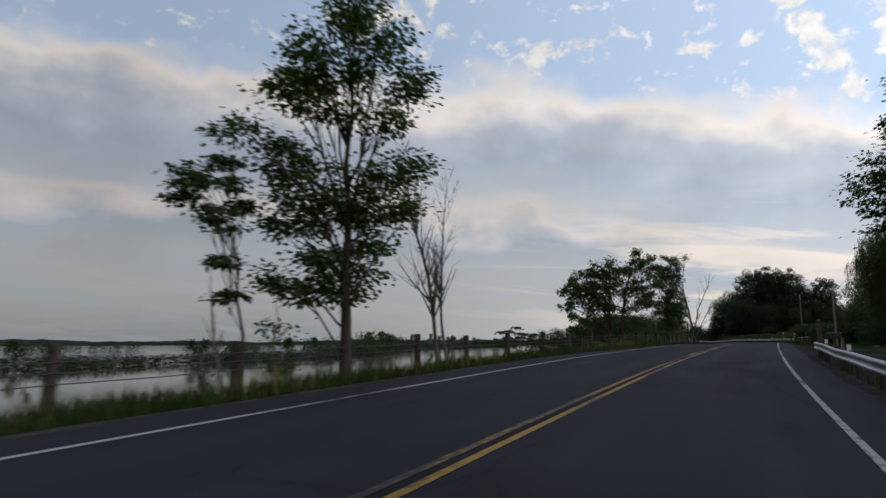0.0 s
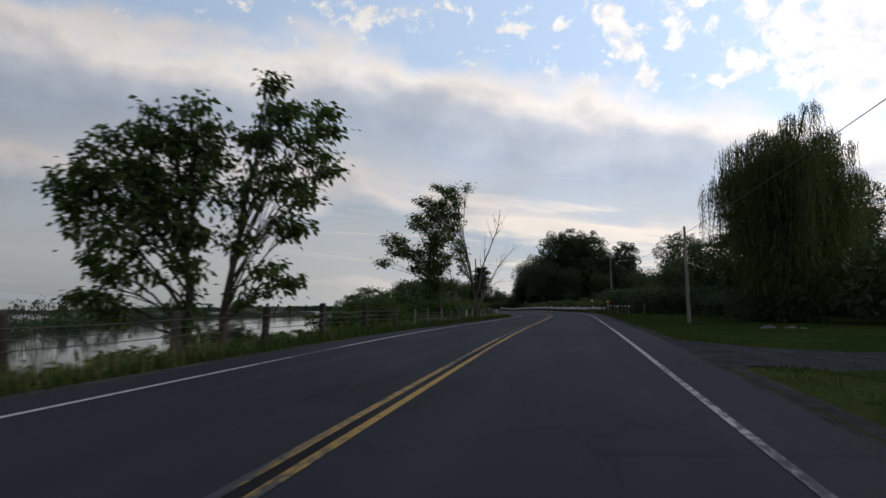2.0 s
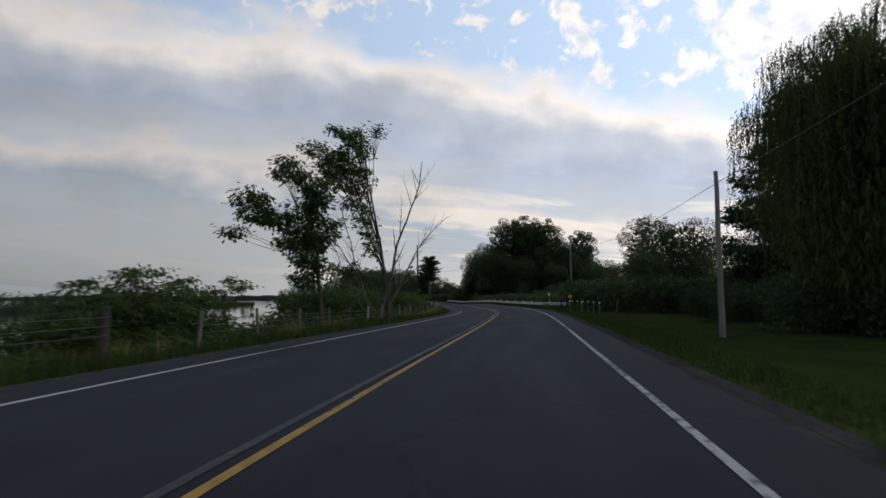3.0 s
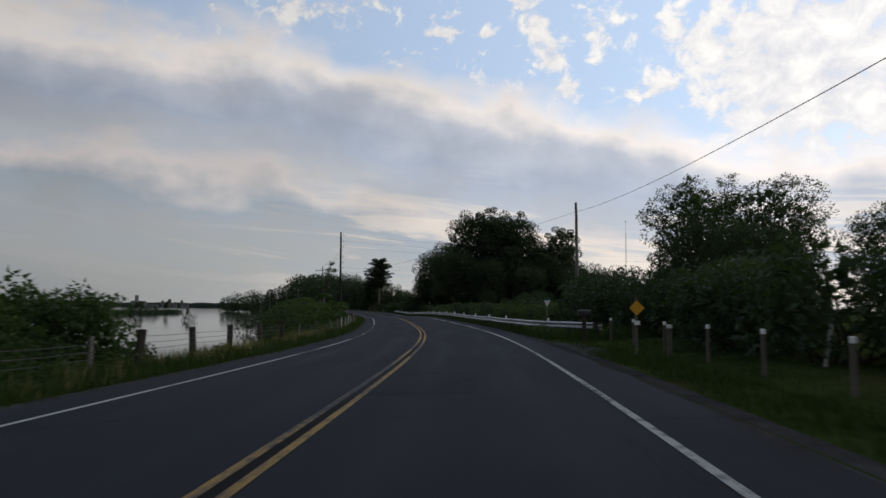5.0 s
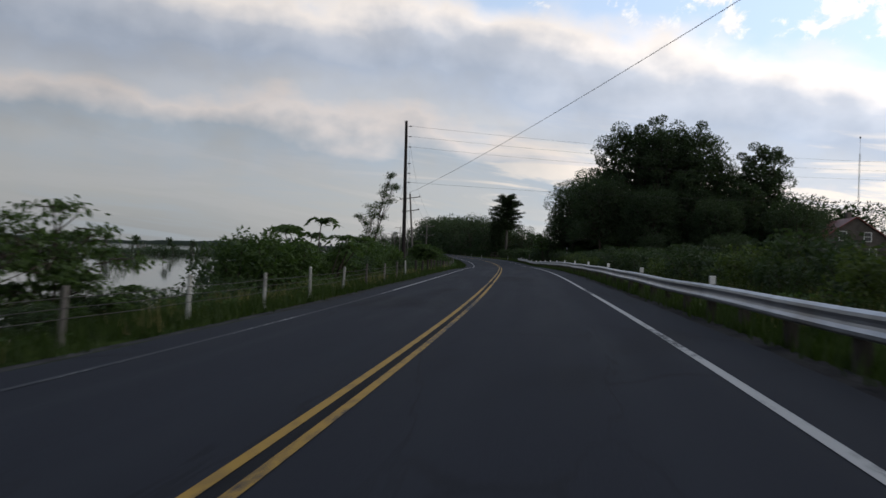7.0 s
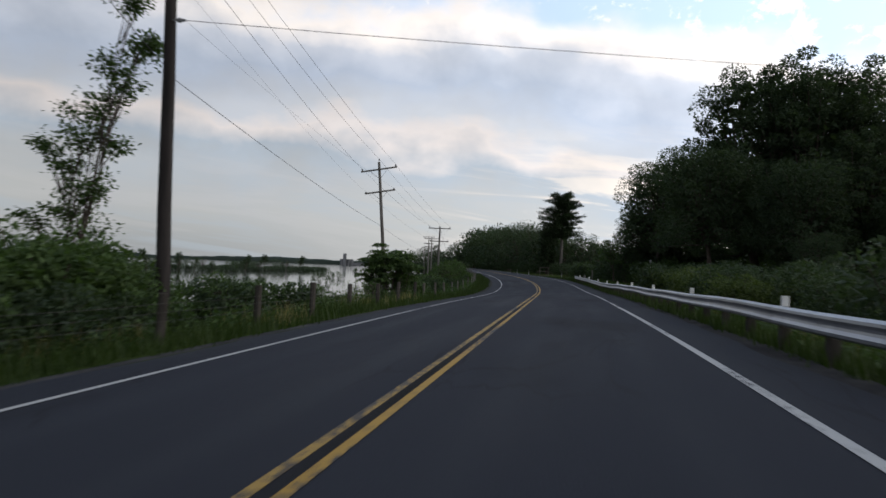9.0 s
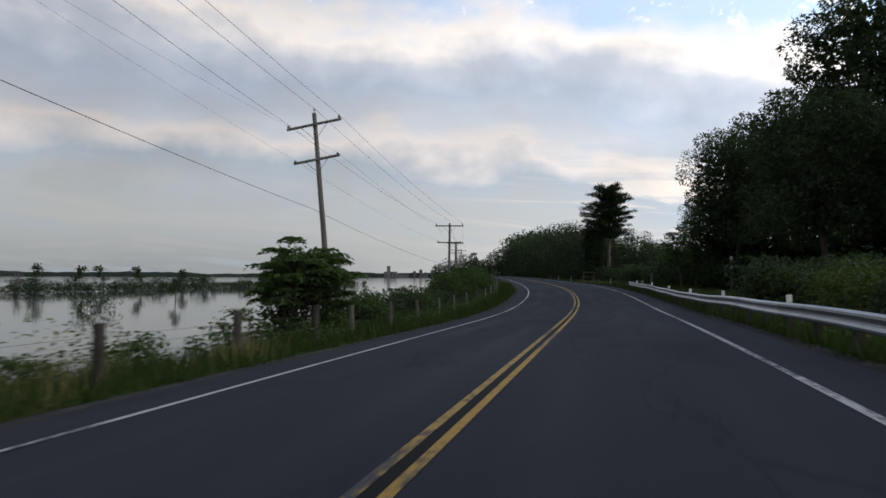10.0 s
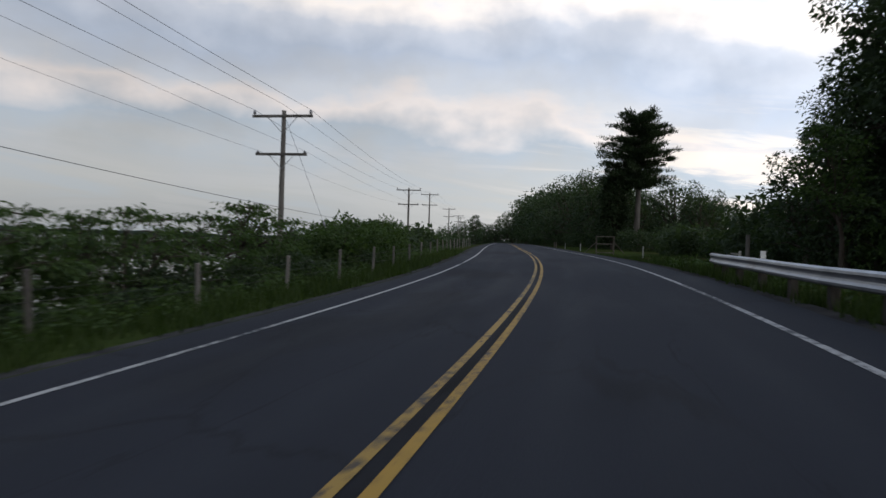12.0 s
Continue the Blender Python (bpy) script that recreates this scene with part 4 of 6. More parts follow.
# the thin pair with a dead partner
pad_tree("ash_tree", spot(89.0, -7.9), [(-3.7, 6.75, 0.9, 0.4), (-4.45, 5.1, 0.55, 0.3), (-3.1, 5.95, 0.95, 0.5), (-1.95, 5.55, 0.85, 0.5), (-1.35, 4.7, 1.0, 0.75), (-0.75, 6.45, 0.95, 0.85), (-1.55, 8.45, 0.75, 0.3), (-1.95, 7.8, 0.45, 0.25),
          (-0.85, 7.6, 0.7, 0.6), (0.0, 7.0, 0.6, 0.65), (-0.4, 5.1, 0.85, 1.0), (-0.6, 3.7, 0.8, 0.9), (-0.75, 2.65, 0.75, 0.5), (0.4, 5.1, 0.45, 0.4)],
         "ragged ash with one long side limb", "tree", 31, trunk=0.13, dens=20, leaf_n=20, leaf_len=0.29, pad=0.34, droop=0.6, wide=0.22, turn=4, flat=0.34, lift=0.5)
pad_tree("ash_tree", spot(99.0, -6.6), [(-3.25, 12.35, 0.65, 0.4), (-2.1, 12.1, 0.75, 0.45), (-0.8, 12.1, 0.45, 0.35), (-4.55, 11.05, 0.7, 0.55), (-3.55, 10.4, 1.2, 0.9), (-2.0, 11.05, 0.9, 0.8), (-3.55, 9.25, 0.8, 0.55), (-2.0, 9.5, 0.9, 0.8),
          (-2.35, 8.2, 0.8, 0.8), (-1.45, 6.9, 0.55, 1.0), (-1.05, 5.35, 0.45, 1.2), (-2.5, 3.55, 0.7, 0.55), (-3.8, 3.4, 0.6, 0.55)],
         "slim ash with narrow leafy crown", "tree", 32, trunk=0.15, dens=18, leaf_n=20, leaf_len=0.29, pad=0.34, droop=0.5, wide=0.22, turn=4, flat=0.34, lift=0.5)
branch_tree("dead_tree", spot(98.8, -7.2), [((0, 0), (0.25, 0, 1), 11.2, 0.11), ((-0.2, 0), (-0.46, 0, 1), 8.8, 0.07), ((0.1, 0), (0.40, 0.1, 1), 8.4, 0.07), ((-0.1, 0.1), (-0.22, 0, 1), 8.0, 0.06), ((0.0, -0.1), (-0.65, 0, 1), 6.4, 0.05)],
            "bare dead tree with long bent stems", "tree", 33, start=0.28, dens=(2.2, 3.0, 3), ratio=(0.26, 0.36, 0.4), **{**bare, "up": 0.015, "lift": 0.2})
# roadside maple over the first guardrail
pad_tree("maple_tree", spot_xy(10.0, 29.3), [(-0.8, 6.6, 2.4, 2.1), (0.5, 9.0, 2.3, 1.8), (-1.2, 4.5, 1.6, 1.0), (1.6, 5.2, 2.0, 1.6), (0.0, 11.0, 1.5, 1.0)], "broad maple overhanging the guardrail", "tree", 41, trunk=0.24, dens=7.0,
         leaf_n=26, leaf_len=0.22, pad=0.45)
willow_tree("willow_tree", spot_xy(19.2, 85.0), 14.4, 4.5, "huge weeping willow hanging to the lawn", 51)
# leafy pole-like tree beside the tall pole
pad_tree("elm_tree", spot_xy(-15.35, 198.6), [(1.65, 10.1, 0.2, 0.35), (1.4, 9.35, 0.33, 0.33), (1.2, 8.55, 0.38, 0.33), (1.75, 8.05, 0.3, 0.33), (0.2, 7.5, 0.6, 0.27), (0.95, 7.5, 0.43, 0.33), (0.05, 6.75, 0.53, 0.38), (0.9, 6.6, 0.53, 0.38),
          (-0.8, 6.5, 0.4, 0.3), (-0.25, 5.9, 0.38, 0.3), (0.0, 5.2, 0.53, 0.38), (0.8, 5.4, 0.33, 0.3), (-0.45, 4.55, 0.53, 0.3), (-1.0, 4.4, 0.38, 0.23), (0.2, 4.3, 0.46, 0.38), (2.05, 9.2, 0.15, 0.2)],
         "narrow young elm with ragged leaning top", "tree", 61, trunk=0.07, dens=20, leaf_n=36, leaf_len=0.17, pad=0.30, turn=18, flat=0.3, lift=0.5)
pad_tree("maple_tree", spot_xy(-6.5, 272.5), [(-0.9, 5.2, 0.45, 0.32), (-1.3, 4.2, 0.5, 0.45), (-0.5, 4.65, 0.5, 0.5), (-1.5, 3.15, 0.4, 0.3), (-0.8, 3.5, 0.65, 0.45), (0.0, 3.6, 0.65, 0.75), (0.15, 4.8, 0.5, 0.6), (-0.1, 2.8, 0.8, 0.4)],
         "young maple at the edge of the grove", "tree", 42, trunk=0.12, dens=11, leaf_n=26, leaf_len=0.22, pad=0.42, turn=22)
pine_tree("pine_tree", spot_xy(-22.6, 335.0), 17.9, 4.5, "tall white pine with flat layered boughs", 71)
crown_tree("cedar_tree", spot_xy(-25.5, 334.3), 11.5, 2.3, "dense dark cedar at the foot of the pine", "tree", 72, leaf="needle", blobs=60, per=60, leaf_len=0.4, blob=0.34, low=0.02, trunk=0.2, core=900)

# the oak grove and the other full-crowned trees
oaks = [crown_tree("oak_tree", spot_xy(15.2, 270), 28.0, 8.3, "massive dark oak with rounded billowing crown", "tree", 81, blobs=120, per=110, leaf_len=0.5, blob=0.19, trunk=0.5, low=0.04, core=2600, group="oak grove"),
        crown_tree("oak_tree", spot_xy(31.4, 270), 24.2, 5.0, "tall dark oak with dense oval crown", "tree", 82, blobs=84, per=115, leaf_len=0.46, blob=0.24, trunk=0.45, low=0.04, core=1700, group="oak grove"),
        crown_tree("oak_tree", spot_xy(-1.1, 281.0), 17.2, 6.4, "smaller oak at the edge of the grove", "tree", 83, blobs=84, per=100, leaf_len=0.37, blob=0.22, trunk=0.25, low=0.2, core=1500, group="oak grove")]


def again(src, x, y, k, turn, label=""):
    p = spot_xy(x, y)
    c = copy_thing(src, Matrix.Translation(p) @ Matrix.Rotation(radians(turn), 4, "Z") @ Matrix.Scale(k, 4))
    return tagged(c, label)


for i, x, y, k, turn in ((0, 9.9, 272.5, 1.01, 80), (0, 20.0, 272.5, 0.98, 40), (2, -3.4, 285, 0.62, 300),
                         (2, 3.2, 291, 1.22, 20), (1, 26.6, 277, 0.86, 130), (2, 4, 262, 0.95, 200), (1, 18, 262, 0.74, 90), (1, 27, 261, 0.66, 10), (2, 40, 272, 0.62, 70), (2, 12, 256, 0.8, 150), (2, 34, 257, 0.62, 250),
                         (2, 22, 254, 0.7, 330)):
    again(oaks[i], x, y, k, turn)
# the mixed wood on the right behind the guard posts, and the tree after the willow
mixed = [crown_tree("mixed_tree", spot_xy(27.8, 109), 13.5, 5.0, "dark broadleaf tree behind the willow", "tree", 91, blobs=66, per=110, leaf_len=0.31, blob=0.25, core=1300, low=0.02, group="roadside wood"),
         crown_tree("mixed_tree", spot_xy(28.4, 164), 14.8, 5.2, "rounded broadleaf tree behind the guard posts", "tree", 92, leaf="leaf_dark", blobs=68, per=110, leaf_len=0.31, blob=0.25, core=1100, low=0.02, group="roadside wood")]
for i, x, y, k, turn in ((1, 25.2, 153, 0.62, 60), (0, 31.3, 154, 0.93, 10), (1, 34, 143, 0.62, 190), (0, 22, 137, 0.5, 220), (1, 38, 172, 0.8, 100), (0, 32, 122, 0.9, 140),
                         (1, 28, 98, 0.72, 30), (0, 37, 88, 0.7, 240), (1, 36, 72, 0.6, 310), (0, 40, 58, 1.1, 75), (1, 44, 44, 1.0, 15), (0, 33.5, 111, 1.05, 95), (1, 26.0, 172, 0.30, 33), (1, 31.5, 186, 0.34, 250), (0, 28, 212, 0.22, 80), (1, 43.2, 222, 0.72, 10)):
    again(mixed[i], x, y, k, turn)
pad_tree("maple_tree", spot_xy(25.0, 104.5), [(-5.7, 4.9, 1.0, 0.7), (-4.7, 6.9, 1.1, 0.8), (-3.9, 9.3, 1.0, 0.9), (-2.5, 11.3, 1.1, 0.8), (-1.0, 12.9, 1.1, 0.8), (0.4, 14.5, 1.1, 0.8), (1.8, 13.4, 1.4, 1.0), (3.2, 11.5, 1.6, 1.3),
          (-2.6, 7.2, 1.9, 1.4), (-0.4, 10.2, 2.0, 1.7), (2.3, 8.8, 2.0, 1.5), (0.0, 7.0, 2.2, 1.6), (-3.8, 4.0, 1.7, 1.3), (-0.5, 4.0, 2.3, 1.6), (3.2, 5.0, 1.9, 1.5), (-4.6, 2.4, 1.3, 0.9), (-1.8, 2.0, 1.6, 1.0)],
         "dark maple with lobed crown beside the willow", "tree", 94, trunk=0.26, dens=5.5, leaf="leaf_dark", leaf_n=24, leaf_len=0.36, pad=0.5, turn=12)
for i in range(3):
    branch_tree("birch_tree", spot_xy(26.2 + 2.3 * i, 154 + 2 * i), [((0, 0), (0.05, 0, 1), 12.3 + 0.5 * i, 0.09)], "thin wispy tree rising above the shrubs", "tree", 95 + i, start=0.35, dens=(3.2, 3, 3),
                ratio=(0.17, 0.4, 0.4), leaf_n=7, leaf_len=0.18, group="roadside wood")
# the wood beyond the pine
wood = [crown_tree("wood_tree", spot_xy(*plan(366, 15)), 12.5, 5.2, "leafy tree at the edge of the wood", "tree", 101, leaf="leaf_dark", blobs=44, per=38, leaf_len=0.44, blob=0.27, core=320, low=0.02, group="wood by the bend")]
wood.append(crown_tree("wood_tree", spot_xy(-29, 352), 10.0, 4.4, "leafy tree at the edge of the wood", "tree", 102, leaf="leaf_dark", blobs=44, per=38, leaf_len=0.44, blob=0.27, core=320, low=0.02, group="wood by the bend"))
far_wood = crown_tree("wood_tree", spot_xy(*plan(455, 12)), 13.0, 5.4, "leafy tree of the far wood", "tree", 103, leaf="leaf_dark", blobs=30, per=18, leaf_len=0.9, blob=0.32, low=0.02, core=80, group="wood by the bend")
rw = random.Random(8)
for i in range(15):
    x, y = plan(330 + i * 3.0, 22 + (i * 7) % 24)
    again(wood[i % 2], x, y, rw.uniform(0.5, 0.62), rw.uniform(0, 360))
for x, y, k, turn in ((50, 284, 1.5, 15), (43, 287, 1.4, 100), (58, 277, 1.4, 200), (64, 268, 1.2, 310), (35.6, 265, 1.42, 40), (40.5, 274, 1.3, 77), (57, 256, 0.6, 120)):
    again(wood[1], x, y, k, turn)
for i in range(52):
    s = 325 + i * 4.6 + rw.uniform(-2, 2)
    o = (12.5 if 338 < s < 390 else 9.5 if s >= 390 else 19) + rw.uniform(0, 3) + (i % 3) * 5
    x, y = plan(s, o)
    again(wood[i % 2] if s < 420 else far_wood, x, y, rw.uniform(0.76, 1.28) * (1 + max(s - 360, 0) * 0.002) * (0.52 if s < 350 and o > 16 else 1.0), rw.uniform(0, 360))
for i in range(16):
    x, y = plan(285 + i * 3.2 + rw.uniform(-2, 2), 26 + rw.uniform(0, 16))
    again(wood[i % 2], x, y, rw.uniform(0.25, 0.4), rw.uniform(0, 360))

for i in range(14):
    x, y = plan(560 + rw.uniform(0, 70), -34 + i * 4.2)
    again(far_wood, x, y, rw.uniform(0.8, 1.3), rw.uniform(0, 360))
for i in range(16):
    x, y = plan(520 + i * 5, -20 + i * 2.6)
    again(far_wood, x, y, rw.uniform(0.35, 0.55), rw.uniform(0, 360))
for s, o, k in ((430, -13, 0.45), (452, -10, 0.5), (490, -11, 0.6), (520, -10, 0.7), (545, -9, 0.8)):
    again(far_wood, *plan(s, o), k, s)
# young trees between the guardrail and the grove
for x, y, k, turn in ((11, 237, 0.24, 15), (14.5, 227, 0.27, 80), (18.5, 233, 0.36, 200), (22, 239, 0.40, 310), (25, 246, 0.38, 120), (32.6, 252, 0.84, 60), (12, 248, 0.4, 250)):
    again(mixed[1], x, y, k, turn, "young broadleaf tree in front of the oak grove")
# shrubs
bushes = [crown_tree("shrub", spot(74, -10.5), 2.5, 1.9, "dense dark roadside shrub on the bank", "shrub", 111, leaf="leaf", blobs=38, per=22, leaf_len=0.26, blob=0.27, core=180, low=0.0, trunk=0.08, bushy=True, group="bank shrubs"),
          crown_tree("shrub", spot(80, -11.0), 2.1, 1.7, "dense dark roadside shrub on the bank", "shrub", 112, leaf="leaf_dark", blobs=36, per=22, leaf_len=0.26, blob=0.28, core=180, low=0.0, trunk=0.08, bushy=True, group="bank shrubs"),
          crown_tree("shrub", spot(222, 10.5), 1.6, 1.7, "yellow-green shrub behind the guardrail", "shrub", 113, leaf="leaf_light", blobs=28, per=44, leaf_len=0.20, blob=0.32, core=120, low=0.0, trunk=0.06, bushy=True, group="guardrail shrubs")]
sumacs = [sumac("sumac_shrub", spot(157.5, -10.0), 3.1, 1.6, 17, "forked sumac with flat leaf tufts", 121, "bank sumacs", leaf="leaf"),
          sumac("sumac_shrub", spot(68.5, -9.6), 2.3, 1.5, 15, "low sumac with flat leaf tufts", 122, "bank sumacs", leaf="leaf"),
          sumac("sumac_shrub", spot(229.5, -10.0), 4.9, 1.75, 60, "tall leafy sumac beside the utility pole", 123, "bank sumacs", leaf="leaf", size=0.27)]
umbrella = pad_tree("shrub", spot(246, -9.8), [(-0.9, 1.45, 0.8, 0.35), (0.7, 1.7, 0.8, 0.4), (-0.1, 2.2, 0.8, 0.35), (0.1, 1.1, 1.2, 0.5), (1.3, 0.9, 0.6, 0.4), (-1.4, 0.8, 0.6, 0.4)], "sumac shrub with rounded leaf clumps", "shrub", 115,
                    trunk=0.06, dens=7, leaf_n=14, leaf_len=0.18, pad=0.30, droop=0.5, group="bank shrubs")
tall_bush = crown_tree("shrub", spot(194, -9.9), 3.4, 1.8, "tall dark leafy shrub on the bank", "shrub", 116, leaf="leaf", blobs=50, per=28, leaf_len=0.25, blob=0.25, core=260, low=0.0, trunk=0.08, bushy=True, group="bank shrubs")
dome = pad_tree("sumac_shrub", spot(263.9, -9.9), [(-0.75, 2.75, 0.65, 0.3), (0.1, 3.2, 0.7, 0.3), (0.85, 2.8, 0.6, 0.28), (-1.25, 2.2, 0.5, 0.28), (1.3, 2.15, 0.5, 0.25), (0.2, 2.3, 0.9, 0.35), (-0.4, 1.5, 0.7, 0.3), (0.8, 1.3, 0.6, 0.3)],
                "forked sumac with domed dark leaf clumps", "shrub", 117, trunk=0.07, dens=7, leaf_n=18, leaf_len=0.19, pad=0.32, droop=0.5, wide=0.22, group="bank sumacs")
far_bush = crown_tree("shrub", spot(322, 13), 2.4, 2.0, "dark shrub at the foot of the wood", "shrub", 114, leaf="leaf_dark", blobs=22, per=22, leaf_len=0.42, blob=0.36, low=0.0, trunk=0.08, bushy=True, core=60, group="bank shrubs")
verge_bush = crown_tree("shrub", spot(142, 12.5), 2.3, 1.8, "dark leafy shrub behind the guardrail", "shrub", 118, leaf="leaf_dark", blobs=34, per=22, leaf_len=0.28, blob=0.28, core=100, low=0.0, trunk=0.08, bushy=True, group="guardrail shrubs")
rs = random.Random(3)


far_spots = []


def at_road(src, s, o, k, label=""):
    if src in bushes[:2] and (s > 285 or o > 15.5):
        x, y = plan(s, o)
        far_spots.append((x, y, k * rs.uniform(0.88, 1.14)))
        return None
    if src in bushes[:2] and o > 0:
        src = verge_bush
    if src is bushes[0] and s > 140 and o < 0 and rs.random() < 0.7:
        src = umbrella
    x, y = plan(s, o)
    return again(src, x, y, k * rs.uniform(0.88, 1.14), rs.uniform(0, 360), label)


at_road(sumacs[1], 33, -8.4, 0.8)
for s, o, k in ((51.5, -9.6, 0.34), (53.2, -9.2, 0.42), (54.4, -9.8, 0.5), (56.3, -9.0, 0.45), (57.8, -8.6, 0.5), (59.5, -8.9, 0.42), (61.5, -8.8, 0.36)):
    again(bushes[int(s) % 2], *plan(s, o), k, s * 50)
for i, x, y, k in ((1, 19.5, 101.5, 1.1), (0, 22.5, 100.0, 1.2), (1, 26.0, 100.5, 1.4), (0, 29.5, 101.0, 1.5), (1, 21.5, 105.5, 1.5), (0, 24.0, 111.0, 1.6), (1, 20.5, 114.0, 1.4)):
    again(bushes[i], x, y, k, x * 60, "dark shrub at the foot of the maple")
# growth along the bank: from, to, step, least and greatest height, near and far offset, kinds (b bush, s sumac, u umbrella-shaped)
for s0, s1, step, lo, hi, near_o, far_o, kinds in (
        (71.5, 73, 0.8, 1.2, 1.9, 8.9, 10.0, "bs"), (73, 79, 0.9, 1.7, 2.4, 9.0, 10.2, "bus"), (73, 79, 1.7, 0.9, 1.4, 8.6, 9.2, "s"),
        (80, 96, 1.3, 0.8, 1.4, 8.9, 10.6, "bsb"), (96, 118, 0.85, 2.1, 3.2, 9.0, 11.4, "b"), (96, 116, 1.5, 1.0, 1.6, 8.4, 9.2, "b"), (118, 123, 1.6, 0.9, 1.5, 9.0, 10.4, "sb"),
        (128, 129, 2.0, 0.8, 0.9, 8.6, 9.0, "s"), (141.8, 142.6, 1.0, 1.5, 1.7, 9.0, 9.4, "u"), (147, 160, 1.1, 0.9, 1.5, 8.8, 9.8, "b"),
        (161, 169, 1.5, 0.7, 1.2, 9.0, 10.2, "sb"), (170, 173, 0.9, 2.4, 3.2, 9.6, 11.4, "bsu"), (173, 188, 1.1, 1.8, 2.6, 9.2, 11.0, "bbs"), (178.6, 179.2, 1.0, 4.0, 4.2, 9.8, 10.2, "s"),
        (188, 192.5, 1.0, 2.5, 3.2, 9.0, 11.0, "b"), (192.5, 200, 0.9, 2.5, 3.3, 9.2, 10.8, "b"), (189, 201, 1.0, 1.2, 2.0, 8.4, 9.2, "b"), (201, 212.5, 0.85, 1.5, 2.25, 8.9, 11.2, "bub"),
        (212.5, 223, 2.0, 0.8, 1.3, 8.8, 10.2, "bs"), (223.5, 225, 1.0, 1.5, 1.9, 9.2, 10.0, "u"), (232, 246, 0.95, 0.8, 1.6, 8.7, 10.6, "bsub"), (234, 250, 1.6, 1.5, 2.1, 9.4, 10.8, "bub"),
        (249, 272, 1.7, 1.3, 1.9, 9.0, 10.2, "ub"), (250, 272, 1.6, 0.7, 1.3, 8.4, 9.3, "b"), (271, 275.5, 1.5, 0.4, 0.8, 8.8, 10.0, "b"),
        (276, 290, 1.0, 2.2, 3.2, 9.2, 11.0, "b"), (276, 290, 1.5, 0.9, 1.5, 8.3, 9.2, "b")):
    q, i = s0, 0
    while q < s1:
        kind = kinds[i % len(kinds)]
        src = {"b": bushes[i % 2], "s": sumacs[0] if i % 2 else sumacs[1], "u": umbrella}[kind]
        base = {"b": (2.5, 2.1)[i % 2], "s": 3.1 if i % 2 else 2.3, "u": 2.4}[kind]
        x, y = plan(q, -rs.uniform(near_o, far_o))
        high = road_z(q, -5) - 0.83 + rs.uniform(lo, hi) - spot_xy(x, y).z
        if high > 2.3 and kind == "b":
            src, base = tall_bush, 3.4
        elif high > 2.6 and kind == "u":
            src, base = dome, 3.4
        again(src, x, y, high / base, rs.uniform(0, 360))
        q, i = q + step * rs.uniform(0.7, 1.3), i + 1
for s, o, h in ((73.4, -9.8, 2.6), (75.0, -9.4, 2.9), (76.7, -9.8, 3.1), (78.2, -9.5, 2.8), (79.4, -10.0, 2.5), (147.7, -9.9, 2.7), (150.2, -10.2, 2.9), (152.2, -9.8, 3.2), (155.0, -10.2, 3.2), (157.2, -9.9, 3.5), (158.2, -10.4, 2.8),
                (255.6, -9.8, 2.9), (257.0, -10.3, 2.8), (258.8, -9.9, 2.7), (260.2, -9.8, 2.9), (262.0, -10.3, 2.8), (266.3, -9.8, 3.3), (268.2, -10.2, 3.2), (270.3, -9.7, 2.8)):
    again(dome, *plan(s, o), (road_z(s, -5) - 0.83 + h - ground_z(s, o)) / 3.4, s * 77)
pad_tree("sumac_shrub", spot(82.0, -9.7), [(-0.5, 2.9, 0.6, 0.22), (0.35, 3.25, 0.65, 0.2), (0.75, 2.9, 0.4, 0.18), (-0.1, 2.3, 0.35, 0.15)], "lone sumac with a flat-topped crown on a thin stem", "shrub", 124,
         trunk=0.05, dens=16, leaf="leaf", leaf_n=22, leaf_len=0.18, pad=0.3, droop=0.5, wide=0.2)
for i in range(36):
    s = 290 + i * 2.5
    at_road(bushes[i % 2] if i % 3 else sumacs[1], s, -8.9 - rs.uniform(0, 2.4), rs.uniform(0.8, 1.2) if s < 285 else rs.uniform(0.95, 1.25))
for i in range(12):
    at_road(bushes[(2, 0, 2)[i % 3]], 224 + i * 2.0, 9.8 + rs.uniform(0, 4.5), rs.uniform(0.8, 1.15))
for i in range(26):
    at_road(bushes[(2, 1, 0)[i % 3]], 146 + i * 4.1, 9.2 + rs.uniform(0, 5), rs.uniform(0.6, 1.15))
for i in range(23):
    at_road(bushes[i % 2], 140 + i * 5.0, 12 + rs.uniform(0, 7), rs.uniform(0.8, 1.15))
for i in range(22):
    at_road(bushes[i % 2], 112 + i * 1.7, 10.5 + rs.uniform(0, 5), rs.uniform(0.8, 1.5))
for i in range(14):
    at_road(bushes[1], 84 + i * 2.3, 13.5 + rs.uniform(0, 4), rs.uniform(0.7, 1.1))
for i in range(14):
    at_road(bushes[i % 2], 64 + i * 4.4, 19 + rs.uniform(0, 12), rs.uniform(1.5, 2.1))
for i in range(34):
    at_road(bushes[i % 2], 318 + i * 6.5, (16 if i < 3 else 10.5) + rs.uniform(0, 3), rs.uniform(0.9, 1.5))
for i in range(24):
    at_road(bushes[i % 2], 255 + i * 2.1, 18 + rs.uniform(0, 12), rs.uniform(0.8, 1.2))
for i in range(17):
    far_spots.append((-8 + i * 3.4, 293 + rs.uniform(-2, 3), rs.uniform(1.8, 2.6) * (1.0 if i > 3 else 0.75)))
for i in range(16):
    far_spots.append((0 + i * 2.4, 285.5 + rs.uniform(-1.5, 1.5), rs.uniform(2.0, 2.8)))
for i in range(14):
    again(bushes[i % 2], 2 + i * 3.1, 249 + rs.uniform(-2, 3), rs.uniform(0.7, 1.1), rs.uniform(0, 360))
